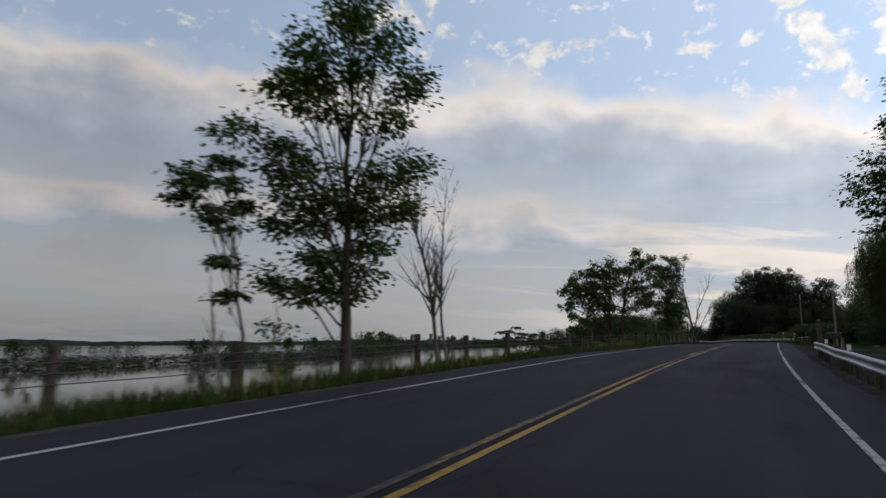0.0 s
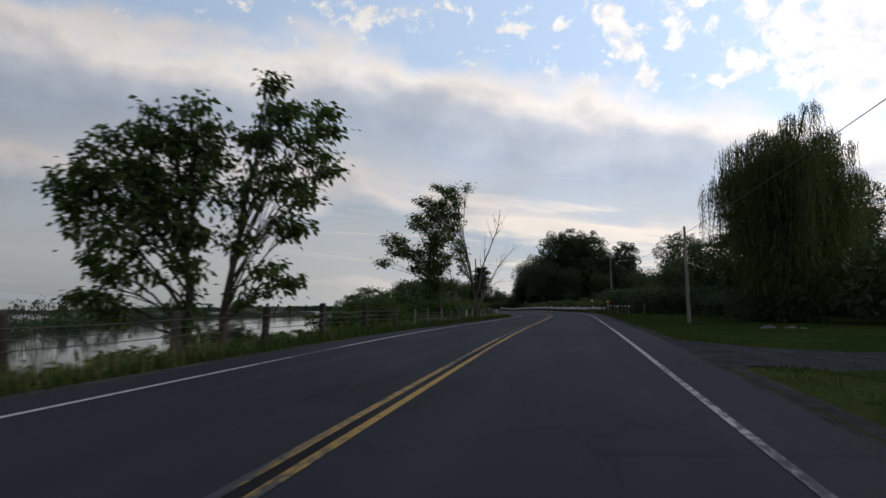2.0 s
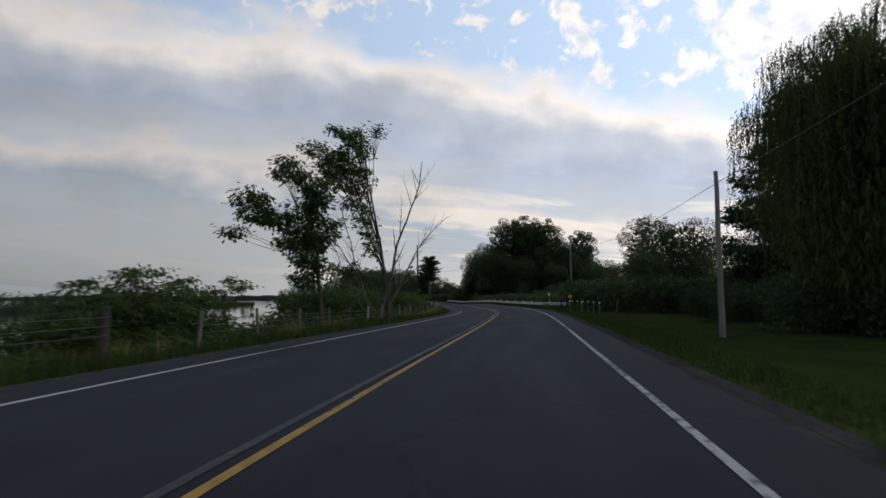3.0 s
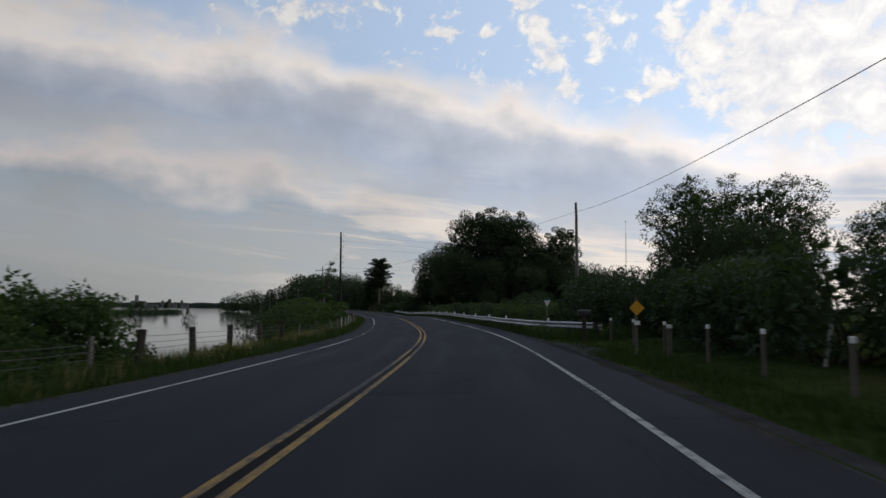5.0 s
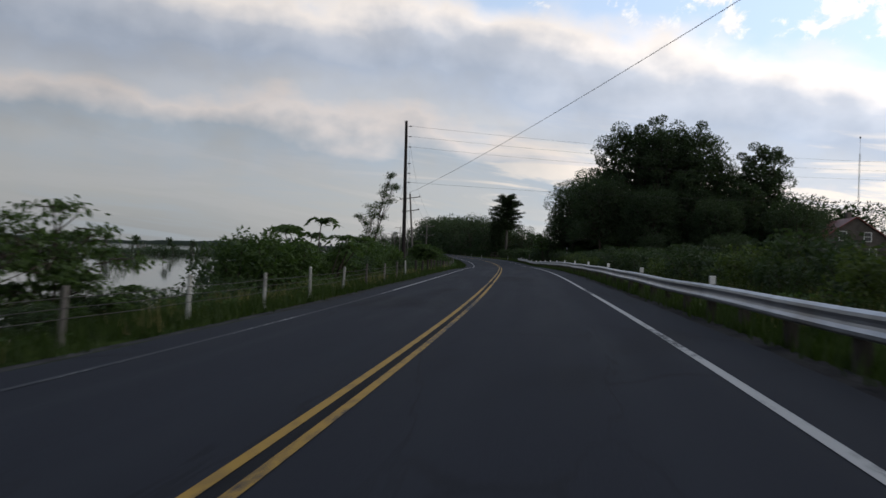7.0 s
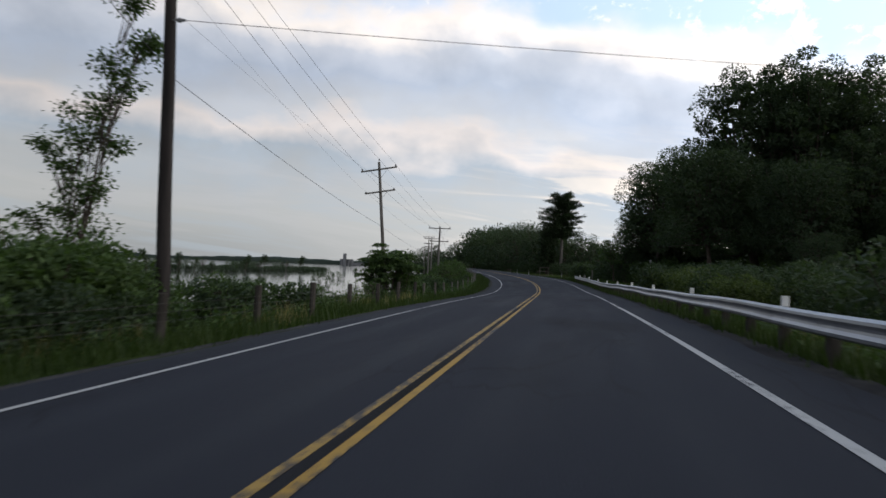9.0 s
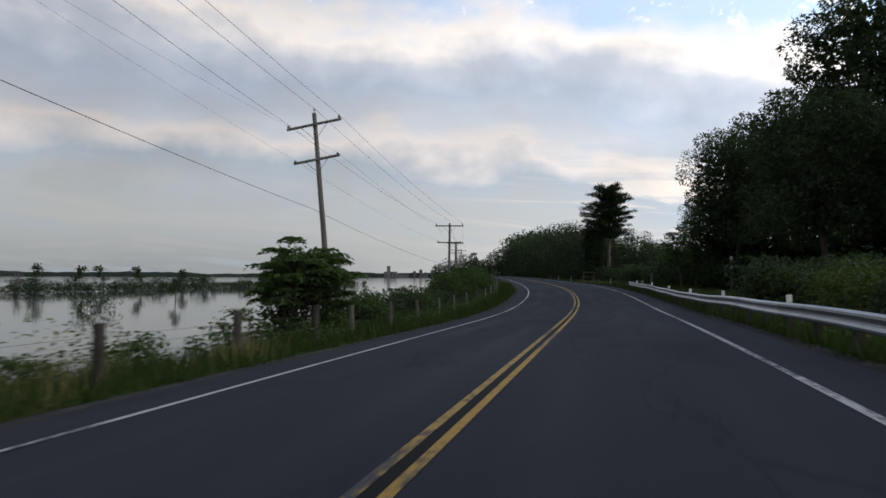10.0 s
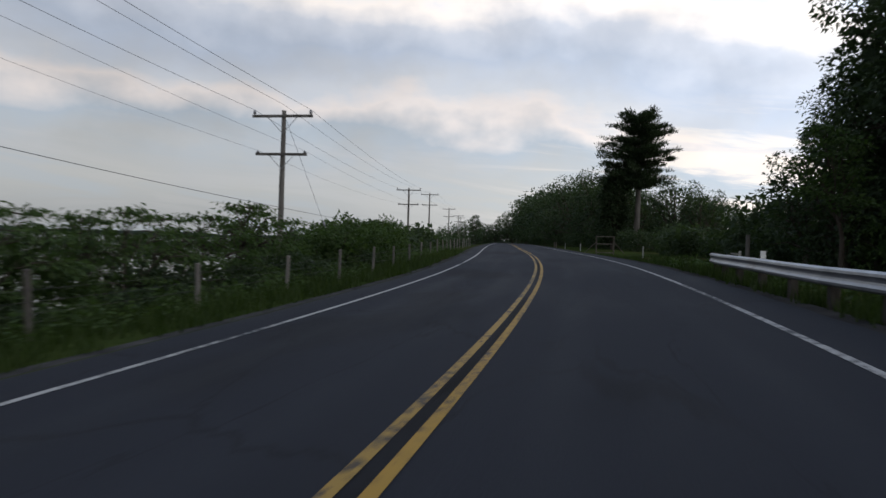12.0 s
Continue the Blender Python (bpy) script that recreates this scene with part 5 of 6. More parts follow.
for i in range(12):
    at_road(bushes[i % 2], 212 + i * 3.0, 19 + rs.uniform(0, 14), rs.uniform(0.6, 0.85))
for i in range(10):
    again(far_wood, -1 + 4.2 * i, 291 + (i % 3) * 2, 0.55 + 0.05 * (i % 4), i * 77)
for i in range(14):
    at_road(bushes[i % 2], 279 + i * 2.2, 11.5 + rs.uniform(0, 4.5), rs.uniform(0.7, 1.0))
for i in range(9):
    again(bushes[i % 2], -3.5 + i * 1.9, 278.5 + rs.uniform(-1, 1), rs.uniform(1.2, 1.6), rs.uniform(0, 360))
again(wood[0], -18.2, 339.5, 0.83, 200)
again(wood[1], -14.6, 341.0, 0.8, 20)
again(wood[0], -6.8, 282.8, 0.52, 40)
again(wood[1], -5.4, 280.0, 0.5, 140)


def far_shrubs():
    """The uncounted undergrowth at the back, joined."""
    src = next(c for c in far_bush.children if c.name.startswith("crown")).data
    co = np.empty(len(src.vertices) * 3)
    src.vertices.foreach_get("co", co)
    co = co.reshape(-1, 3)
    V, F, n = [], [], len(co)
    ids = np.empty(len(src.loops), dtype=np.int64)
    src.loops.foreach_get("vertex_index", ids)
    for i, (x, y, k) in enumerate(far_spots):
        a = i * 2.4
        rot = np.array([[math.cos(a), -math.sin(a), 0], [math.sin(a), math.cos(a), 0], [0, 0, 1]])
        V.append(co @ rot.T * k + np.array(spot_xy(x, y)))
        F.append(ids + i * n)
    V, F = np.concatenate(V), np.concatenate(F)
    me = bpy.data.meshes.new("undergrowth")
    me.vertices.add(len(V)), me.loops.add(len(F)), me.polygons.add(len(F) // 3)
    me.vertices.foreach_set("co", V.ravel())
    me.loops.foreach_set("vertex_index", F)
    me.polygons.foreach_set("loop_start", np.arange(len(F) // 3) * 3)
    me.update(calc_edges=True)
    me.materials.append(MAT["leaf_dark"])
    tagged(new("undergrowth", me), "dark shrubby undergrowth at the foot of the woods", "shrubs", "", "stuff")


far_shrubs()
# flooded thickets standing in the water
thicket = crown_tree("flooded_shrub", (-86, 132, WATER - 0.1), 3.4, 3.6, "dark thicket standing in the flood water", "shrub", 131, leaf="leaf_dark", blobs=15, per=22, leaf_len=0.60, blob=0.38, low=0.0, trunk=0.1, bushy=True, group="flooded thickets")
snag = branch_tree("flooded_tree", (-84, 150, WATER - 0.2), [((0, 0), (0.02, 0, 1), 5.0, 0.12)], "small tree standing in the flood water", "tree", 132, leaf="leaf_dark", leaf_n=7, leaf_len=0.5, puff=0.34, levels=2,
                   start=0.3, dens=(3.4, 2.6, 2), ratio=(0.3, 0.4, 0.4), group="flooded trees")
rf = random.Random(12)
big = crown_tree("shrub", spot(229.5, -10.1), 4.4, 1.6, "tall leafy shrub under the utility pole", "shrub", 133, leaf="leaf", blobs=44, per=64, leaf_len=0.30, blob=0.3, low=0.0, trunk=0.1, bushy=True)
for i in range(9):
    s, o = rf.uniform(12, 95), rf.uniform(-40, -14)
    x, y = plan(s, o)
    k = rf.uniform(0.16, 0.26)
    copy_thing(thicket if i % 3 else snag, Matrix.Translation((x, y, WATER - 0.1)) @ Matrix.Rotation(rf.uniform(0, 6.3), 4, "Z") @ Matrix.Diagonal((k, k, k * rf.uniform(0.9, 1.4), 1)))
dry_snag = branch_tree("flooded_tree", (-88, 172, WATER - 0.2), [((0, 0), (0.02, 0, 1), 3.4, 0.10), ((0.1, 0), (0.3, 0.1, 1), 3.6, 0.08), ((-0.1, 0), (-0.3, 0, 1), 3.5, 0.08)],
                       "bare drowned tree with a fan of twigs", "tree", 134, leaf_n=0, bark="bark_dead", levels=3, jit=0.06, up=0.1, lift=0.35, angle=(15, 45), start=0.3, dens=(5.0, 4.0, 3), ratio=(0.5, 0.5, 0.4), group="flooded trees")


def in_water(src, x, y, kx, kz):
    copy_thing(src, Matrix.Translation((x, y, WATER - 0.1)) @ Matrix.Rotation(rf.uniform(0, 6.3), 4, "Z") @ Matrix.Diagonal((kx, kx * rf.uniform(0.8, 1.2), kz, 1)))


# a drowned hedge runs aslant across the flood, with small trees standing in it
HEDGE = [(-60, -40), (0, -46), (60, -52), (230, -106), (320, -122), (460, -140)]
for i in range(160):
    y = -10 + i * 2.8
    if noise.noise(Vector((y * 0.06, 3.1, 0))) < -0.36:
        continue
    in_water(thicket, float(lut(HEDGE, y)) + 4 * math.sin(y * 0.021) + rf.gauss(0, 2.5), y + rf.uniform(-2, 2), rf.uniform(0.7, 1.1), rf.uniform(0.44, 0.62) * (0.5 if y < 100 else 0.9))
for i in range(78):
    y = -5 + i * 5.4 + rf.uniform(-4, 4)
    src = dry_snag if i % 4 == 1 else snag if i % 3 else thicket
    k = rf.uniform(0.7, 1.2) * (0.5 if y < 110 else 1.0)
    in_water(src, float(lut(HEDGE, y)) + 4 * math.sin(y * 0.021) + rf.gauss(0, 4), y, k * (0.7 if src is thicket else 1.0), k * (1.1 if src is thicket else 0.95))
for i in range(34):
    y = 20 + i * 14 + rf.uniform(-5, 5)
    in_water(thicket, -190 + rf.gauss(0, 14), y, rf.uniform(1.0, 2.0), rf.uniform(0.5, 0.9))
for i in range(16):
    in_water(thicket, *plan(178 + i * 1.6, -13.2 - rf.uniform(0, 4.5)), rf.uniform(0.5, 0.75), rf.uniform(0.65, 0.95))
for i in range(10):
    in_water(snag if i % 2 else thicket, -62 + rf.gauss(0, 6), 215 + i * 17, 0.5, rf.uniform(0.45, 0.6))


def fieldstone(at, size, label, seed):
    """A low weathered stone, half sunk in the turf."""
    rng = np.random.default_rng(seed)
    t = thing("fieldstone", at, label, "stone", turn=rng.uniform(0, 180))
    sh, rings, sides = Shape(), 5, 11
    wob = rng.uniform(0.82, 1.15, sides)
    v, f = [], []
    for i in range(rings):
        el = math.pi / 2 * i / (rings - 1)
        for k in range(sides):
            a = 2 * math.pi * k / sides
            c = math.cos(el) ** 0.6 * wob[k]
            v.append((size[0] * c * math.cos(a), size[1] * c * math.sin(a), size[2] * math.sin(el) * (1 + 0.12 * math.cos(a + seed)) - 0.06 + rng.normal(0, 0.008)))
    for i in range(rings - 1):
        for k in range(sides):
            a, b = i * sides + k, i * sides + (k + 1) % sides
            f.append((a, b, b + sides, a + sides))
    sh.add(v, f)
    part("stone", sh, MAT["stone"], t, smooth=True)


for x, y, size, seed in ((14.3, 74.1, (0.75, 0.35, 0.26), 1), (15.4, 74.3, (0.5, 0.3, 0.2), 2), (15.9, 73.9, (0.3, 0.25, 0.15), 3)):
    fieldstone(spot_xy(x, y), size, "low pale grey fieldstone sunk in the lawn", seed)


# ---------- poles and wires ----------
def sag_wire(parent, a, b, sag, r=0.008, label=""):
    a, b = Vector(a), Vector(b)
    n = 22
    pts = [a.lerp(b, i / n) - Vector((0, 0, 4 * sag * (i / n) * (1 - i / n))) for i in range(n + 1)]
    part("wire", Shape().tube(pts, r, 5), MAT["wire"], parent, label)


def utility_pole(base, top, arms, label, mat="pole", r=0.15, turn=0.0, group="", roll=0.0):
    """A pole from its foot to its top; arms are (metres under the top, length, pin height). Returns the wire places of every arm."""
    base, top = Vector(base), Vector(top)
    t = thing("utility_pole", base, label, "utility pole", group)
    d = top - base
    n = 8
    part("shaft", Shape().tube([Vector((0, 0, -0.6))] + [d * (i / n) + Vector((0.01 * math.sin(i * 2.1), 0.01 * math.cos(i * 1.3), 0)) for i in range(1, n + 1)],
                               [r * 1.12 - r * 0.42 * i / n for i in range(n + 1)], 12), MAT[mat], t, smooth=True)
    spots = []
    ax = Vector((math.cos(radians(turn)), math.sin(radians(turn)), 0))
    fw = Vector((-ax.y, ax.x, 0))
    up = d.normalized()
    ax = (ax - up * ax.dot(up) + up * roll).normalized()
    up_arm = ax.cross(fw).normalized()
    for down, ln, pin in arms:
        c = d - up * down
        m = Matrix.Translation(c - fw * (r + 0.03)) @ Matrix((ax, fw, up_arm)).transposed().to_4x4()
        arm = part("crossarm", Shape().block((0, 0, 0), (ln, 0.09, 0.115), m, 0.012), MAT[mat], t)
        for sg in (-1, 1):
            part("brace", Shape().tube([c + ax * sg * ln * 0.26 - fw * (r + 0.02), c - up * ln * 0.26 - fw * (r - 0.02)], 0.014, 5), MAT["steel"], t)
            q = c + ax * sg * (ln / 2 - 0.1) - fw * (r + 0.03)
            part("insulator", Shape().tube([q, q + up * pin * 0.35, q + up * pin * 0.36, q + up * pin * 0.6, q + up * pin * 0.62, q + up * pin * 0.82, q + up * pin * 0.84, q + up * pin],
                                           [0.02, 0.02, 0.07, 0.075, 0.045, 0.07, 0.05, 0.03], 8), MAT["porcelain"], arm, smooth=True)
            spots.append(base + q + up * pin)
    return t, spots


A_B, A_T = spot_xy(12.05, 81.8), Vector((12.0, 81.85, 7.0))
B_B, B_T = spot_xy(14.15, 147.5), Vector((14.06, 147.5, 10.45))
C_B, C_T = spot_xy(-12.10, 198.45), Vector((-12.25, 198.25, 13.9))
E_B = spot_xy(-21.35, 234.45)
F_B, F_T = spot_xy(-29.0, 269.4), Vector((-28.9, 269.4, 8.05))
E_T = Vector((-22.1, 233.7, 10.8))
G_B, G_T = spot_xy(-46.8, 317.0), Vector((-46.8, 317.0, 8.8))
utility_pole(A_B, A_T, [], "plain pale grey wooden utility pole by the lawn", "pole_pale", 0.11)
utility_pole(B_B, B_T, [], "plain pale grey wooden utility pole behind the guardrail", "pole_pale", 0.13)
C, _ = utility_pole(C_B, C_T, [], "tall dark utility pole with side insulators", "pole_dark", 0.17)
side = Vector((0.97, 0.24, 0)).normalized()
C_pins = []
for z in (13.45, 12.55, 11.65, 10.2, 9.35, 8.56):
    q = Vector((C_T.x, C_T.y, z)) - C_B
    part("insulator", Shape().tube([q + side * 0.14, q + side * 0.3, q + side * 0.31, q + side * 0.40, q + side * 0.41, q + side * 0.52], [0.02, 0.02, 0.06, 0.06, 0.045, 0.03], 7), MAT["porcelain"], C)
    C_pins.append(C_B + q + side * 0.5)
arms = [(0.28, 2.95, 0.28), (2.0, 2.5, 0.16)]
turnE = math.degrees(math.atan2(F_T.y - E_T.y, F_T.x - E_T.x)) - 90
_, E_w = utility_pole(E_B, E_T, [(0.62, 2.95, 0.24), (2.40, 2.5, 0.16)], "leaning wooden utility pole with two crossarms", "pole", 0.15, turnE, "shore power line", 0.08)
part("insulator", Shape().tube([E_T - E_B, E_T - E_B + Vector((0, 0, 0.12)), E_T - E_B + Vector((0, 0, 0.13)), E_T - E_B + Vector((0, 0, 0.26))], [0.02, 0.02, 0.075, 0.04], 8), MAT["porcelain"], _)
_, F_w = utility_pole(F_B, F_T, arms, "wooden utility pole with two crossarms", "pole", 0.14, turnE, "shore power line")
_, G_w = utility_pole(G_B, G_T, arms, "wooden utility pole with two crossarms", "pole", 0.14, turnE + 8, "shore power line")
row = []
for s, o, h in ((358, -14.2, 10.6), (404, -14.6, 10.6), (446, -15.0, 10.8), (492, -17.0, 12.0), (540, -18.0, 12.0)):
    x, y = plan(s, o)
    b = spot_xy(x, y)
    t = Vector((x, y, h))
    _, w = utility_pole(b, t, arms, "wooden utility pole with two crossarms", "pole", 0.14, turnE + 10, "shore power line")
    row.append((t, w))

lines = thing("power_line", (0, 0, 0), "black overhead wires strung between the poles", "wires")
hub = Vector((0, 0, 0.25))
chain = [(E_T, E_w), (F_T, F_w), (G_T, G_w)] + row
for (t0, w0), (t1, w1) in zip(chain, chain[1:]):
    for i, (a, b) in enumerate([(t0 + hub, t1 + hub)] + list(zip(w0, w1))):
        sag_wire(lines, a, b, 0.35, 0.008 if i < 3 else 0.005)
    sag_wire(lines, t0 - Vector((0, 0, 4.9 if t0 is E_T else 4.4)), t1 - Vector((0, 0, 4.4)), 0.3, 0.010)
clamp = [C_T + side * 0.35 - Vector((0, 0, C_T.z - z)) for z in (10.5, 12.0, 11.3)]
for a, b in zip(clamp + [C_pins[4], C_pins[5]], [E_w[0], E_w[1], E_T + hub, E_w[2], E_w[3]]):
    sag_wire(lines, a, b, 0.3, 0.003 if b in E_w[2:] else 0.008)
sag_wire(lines, Vector((C_T.x, C_T.y, 7.25)), E_T - Vector((0, 0, 4.9)), 0.2, 0.010)
# the guy that stays the second pole, with its strain insulator
guy = thing("guy_wire", F_T, "thin stay wire from the pole with a strain insulator", "wire")
g0, g1 = Vector((0.1, 0, -0.4)), spot_xy(-27.4, 272.6, -0.1) - F_T
part("wire", Shape().tube([g0, g0.lerp(g1, 0.5), g1], 0.008, 5), MAT["wire"], guy)
gm, gd = g0.lerp(g1, 0.62), (g1 - g0).normalized()
part("insulator", Shape().tube([gm - gd * 0.14, gm - gd * 0.10, gm + gd * 0.10, gm + gd * 0.14], [0.02, 0.05, 0.05, 0.02], 8), MAT["porcelain"], guy, smooth=True)
tel = thing("telephone_line", (0, 0, 0), "black telephone cable strung along the road", "wires")
Z = Vector((9.5, 15.0, 8.2))
sag_wire(tel, Z, A_T - Vector((0, 0, 0.45)), 0.5, 0.013)
sag_wire(tel, A_T - Vector((0, 0, 0.45)), B_T - Vector((0, 0, 0.7)), 1.05, 0.011)
sag_wire(tel, B_T - Vector((0, 0, 0.7)), Vector((C_T.x, C_T.y, 7.4)), 0.5, 0.010)
utility_pole(spot_xy(9.5, 15.0), Z + Vector((0, 0, 0.4)), [], "plain grey wooden utility pole beside the guardrail", r=0.13)
K_B = spot_xy(66.0, 232.0)
utility_pole(K_B, Vector((66.0, 232.0, 15.6)), [], "tall wooden utility pole beyond the house", "pole_dark", 0.18)
drop = Vector((C_T.x, C_T.y, 8.56)) + side * 0.45
feed = thing("power_line", (0, 0, 0), "black overhead wires crossing the road to the house", "wires")
for i, z in enumerate((15.2, 14.3, 13.4)):
    sag_wire(feed, C_pins[i], Vector((66.0, 232.0, z)), 1.3)
sag_wire(feed, drop, Vector((66.0, 232.0, 11.6)), 1.2, 0.009)


# ---------- guardrails ----------
def w_beam():
    """Cross-section of a steel guardrail: out from the post, and up."""
    pts = [(0.02, -0.155), (0.035, -0.150), (0.078, -0.120), (0.083, -0.080), (0.048, -0.035), (0.042, 0.0), (0.048, 0.035), (0.083, 0.080), (0.078, 0.120), (0.035, 0.150), (0.02, 0.155)]
    return [(-x, z) for x, z in pts]


def guardrail(stations, label, reflect, skip=0):
    """stations: (s, offset, top height over the ground beside the road) every 1.9 m or so."""
    t = thing("guardrail", (0, 0, 0), label, "guardrail")
    prof = w_beam()
    back = [(x + 0.006, z) for x, z in reversed(prof)]
    loop = prof + back + [prof[0]]
    pts = []
    for s, o in stations:
        x, y = plan(s, o)
        pts.append(Vector((x, y, road_z(s, min(o, 5.2)) + 0.50 + 0.012 * math.sin(s * 0.7) + 0.01 * math.sin(s * 0.23))))
    up = Vector((0, 0, 1))
    for i in range(0, len(pts) - 1, 2):
        seg = pts[i:i + 3]
        if len(seg) < 2:
            break
        fr = []
        for j, p in enumerate(seg):
            k = i + j
            d = (pts[min(k + 1, len(pts) - 1)] - pts[max(k - 1, 0)]).normalized()
            ac = d.cross(up).normalized()
            lap = -0.004 if (i // 2) % 2 else 0.0
            fr.append((p + ac * lap + d * (0.09 if j == len(seg) - 1 else 0), ac, up))
        part("rail_panel", Shape().sweep(loop, fr), MAT["steel"], t)
    for i, (s, o) in enumerate(stations):
        g = spot(s, o + 0.14)
        d = facing(s)
        m = Matrix.Translation((g.x, g.y, 0)) @ Matrix.Rotation(radians(d), 4, "Z")
        h = pts[i].z + 0.14
        pst = part("post", Shape().block((0, 0, (h + g.z - 0.3) / 2), (0.15, 0.19, h - g.z + 0.3), m, 0.02), MAT["post_dark"], t)
        part("spacer", Shape().block((-0.10, 0, pts[i].z), (0.09, 0.12, 0.26), m, 0.01), MAT["post_dark"], t)
        part("bolt", Shape().tube([m @ Vector((-0.172, 0, pts[i].z)), m @ Vector((-0.19, 0, pts[i].z))], 0.02, 6), MAT["steel"], t)
        if reflect and (i - skip) % reflect == 0:
            part("reflector", Shape().block((0.0, 0, h + 0.09), (0.11, 0.05, 0.17), m, 0.01), MAT["reflector"], pst, "white reflector plate on the post")
    return t, pts


first = [(-40 + 1.9 * i, 4.95) for i in range(40)]
first = [q for q in first if q[0] < 36]
g1, p1 = guardrail(first, "galvanised steel guardrail ending before the driveway", 4, 1)
m1 = spot(35.6, 5.2)
endp = thing("marker_post", m1, "weathered grey post at the guardrail end with round cap", "marker post", turn=facing(35))
part("post_body", Shape().block((0, 0, 0.55), (0.20, 0.20, 1.7), None, 0.03), MAT["post"], endp)
part("stem", Shape().tube([(0, 0, 1.38), (0, 0, 1.62)], 0.04, 8), MAT["post"], endp)
part("cap", Shape().tube([(0, 0, 1.58), (0, 0, 1.63), (0, 0, 1.70), (0, 0, 1.73)], [0.05, 0.085, 0.07, 0.02], 10), MAT["pole"], endp, smooth=True)

second = []
s = 127.4
while s < 268.5:
    o = 5.0 + 2.6 * max(0, (139 - s) / 12) ** 2 + 0.5 * max(0, (s - 262) / 6) ** 2
    second.append((s, o))
    s += 2.03
g2, p2 = guardrail(second, "long galvanised steel guardrail along the bend", 4, 2)
for pts, sgn in ((p2, 1), (p2, -1), (p1, 1)):
    e, b = (pts[-1], pts[-2]) if sgn > 0 else (pts[0], pts[1])
    d = (e - b).normalized()
    ac = d.cross(Vector((0, 0, 1))).normalized() * sgn
    arc = [(e + d * 0.28 * math.sin(a) + ac * (0.28 - 0.28 * math.cos(a)), (ac * math.cos(a) - d * math.sin(a)) * sgn, Vector((0, 0, 1))) for a in (0.0, 0.4, 0.8, 1.2, 1.57)]
    part("end_shoe", Shape().sweep(w_beam(), arc), MAT["steel"], g2 if pts is p2 else g1)


# ---------- cable fence on the water side ----------
FENCE = [(-24, -8.0), (30, -7.8), (45, -6.8), (70, -6.3), (105, -7.0), (128, -8.0), (140, -7.5), (150, -6.3), (180, -6.0), (226, -7.0), (245, -7.2), (262, -6.8), (345, -6.5)]


def cable_fence(s0, s1, gap, label, thick, white, seed, wood, tall=1.12):
    t = thing("cable_fence", (0, 0, 0), label, "fence")
    rng = random.Random(seed)
    tops, s = [], s0
    while s < s1:
        g = spot(s + rng.uniform(-0.08, 0.08), float(lut(FENCE, s)) + rng.uniform(-0.05, 0.05))
        lean = (rng.gauss(0, 0.04), rng.gauss(0, 0.05))
        h = tall + rng.uniform(-0.07, 0.07)
        up = Vector((lean[0], lean[1], 1)).normalized()
        part("post", Shape().tube([g - up * 0.3, g + up * h * 0.5, g + up * (h - 0.02), g + up * h], [thick, thick * 0.97, thick * 0.94, thick * 0.75], 8), MAT["post_white" if rng.random() < white else wood], t, smooth=False)
        tops.append((g, up, h))
        s += gap
    for k, z in enumerate((tall - 0.62, tall - 0.44, tall - 0.26)):
        pts = []
        for (g, up, h), (g2_, up2, h2) in zip(tops, tops[1:]):
            a, b = g + up * z + Vector((thick + 0.015, 0, 0)), g2_ + up2 * z + Vector((thick + 0.015, 0, 0))
            pts += [a, a.lerp(b, 0.5) - Vector((0, 0, 0.02))]
        part("cable", Shape().tube(pts + [b], 0.003 if s0 > 180 else 0.007 if s0 > 100 else 0.010, 4), MAT["cable"], t)
    return t


cable_fence(-23.2, 70, 4.4, "dark wooden posts with three slack wire ropes", 0.12, 0.0, 4, "post_dark", 1.28)
cable_fence(73.3, 115, 4.1, "thin pale wooden posts with three slack wire ropes", 0.055, 0.1, 8, "pole", 1.15)
cable_fence(117.1, 137, 4.7, "stout dark posts with three slack wire ropes", 0.13, 0.0, 9, "post_dark", 1.28)
cable_fence(139.5, 187, 4.3, "pale wooden posts with three slack wire ropes", 0.055, 0.45, 24, "pole")
cable_fence(192.6, 224, 4.4, "weathered stout posts with wire ropes among weeds", 0.10, 0.0, 7, "post_dark", 1.15)
cable_fence(226.6, 236, 4.55, "stout grey posts with wire ropes under shrubs", 0.085, 0.0, 6, "post", 1.15)
cable_fence(240.25, 345, 4.55, "thin pale wooden posts with wire ropes under shrubs", 0.055, 0.0, 6, "pole", 1.15)


# ---------- signs, mailboxes, markers ----------
def sign_post(name, at, h, label, category, mat="pole", r=0.045):
    t = thing(name, at, label, category, turn=facing(along(at[0], at[1])[0]))
    part("post", Shape().block((0, 0, h / 2 - 0.2), (r * 2, r * 2, h + 0.4), None, 0.012), MAT[mat], t)
    return t


b = spot_xy(10.6, 117.7)
t = sign_post("warning_sign", b, 2.56 - b.z + 0.30, "amber diamond warning sign on a wooden post", "road sign", "post", 0.035)
m = Matrix.Translation((0, -0.08, 2.56 - b.z)) @ Matrix.Rotation(radians(45), 4, "Y")
part("plate", Shape().block((0, 0, 0), (0.31, 0.012, 0.31), m), MAT["sign_yellow"], t, "plain amber diamond plate")
part("plate_rim", Shape().block((0, 0.004, 0), (0.335, 0.008, 0.335), m), MAT["black"], t)
part("tab", Shape().block((0, -0.09, 0.95), (0.16, 0.02, 0.12), None), MAT["reflector"], t, "white tab on the sign post")
b = spot_xy(9.84, 131.5)
t = sign_post("road_sign", b, 2.80 - b.z, "small white inverted triangle sign on a post", "road sign", "steel", 0.022)
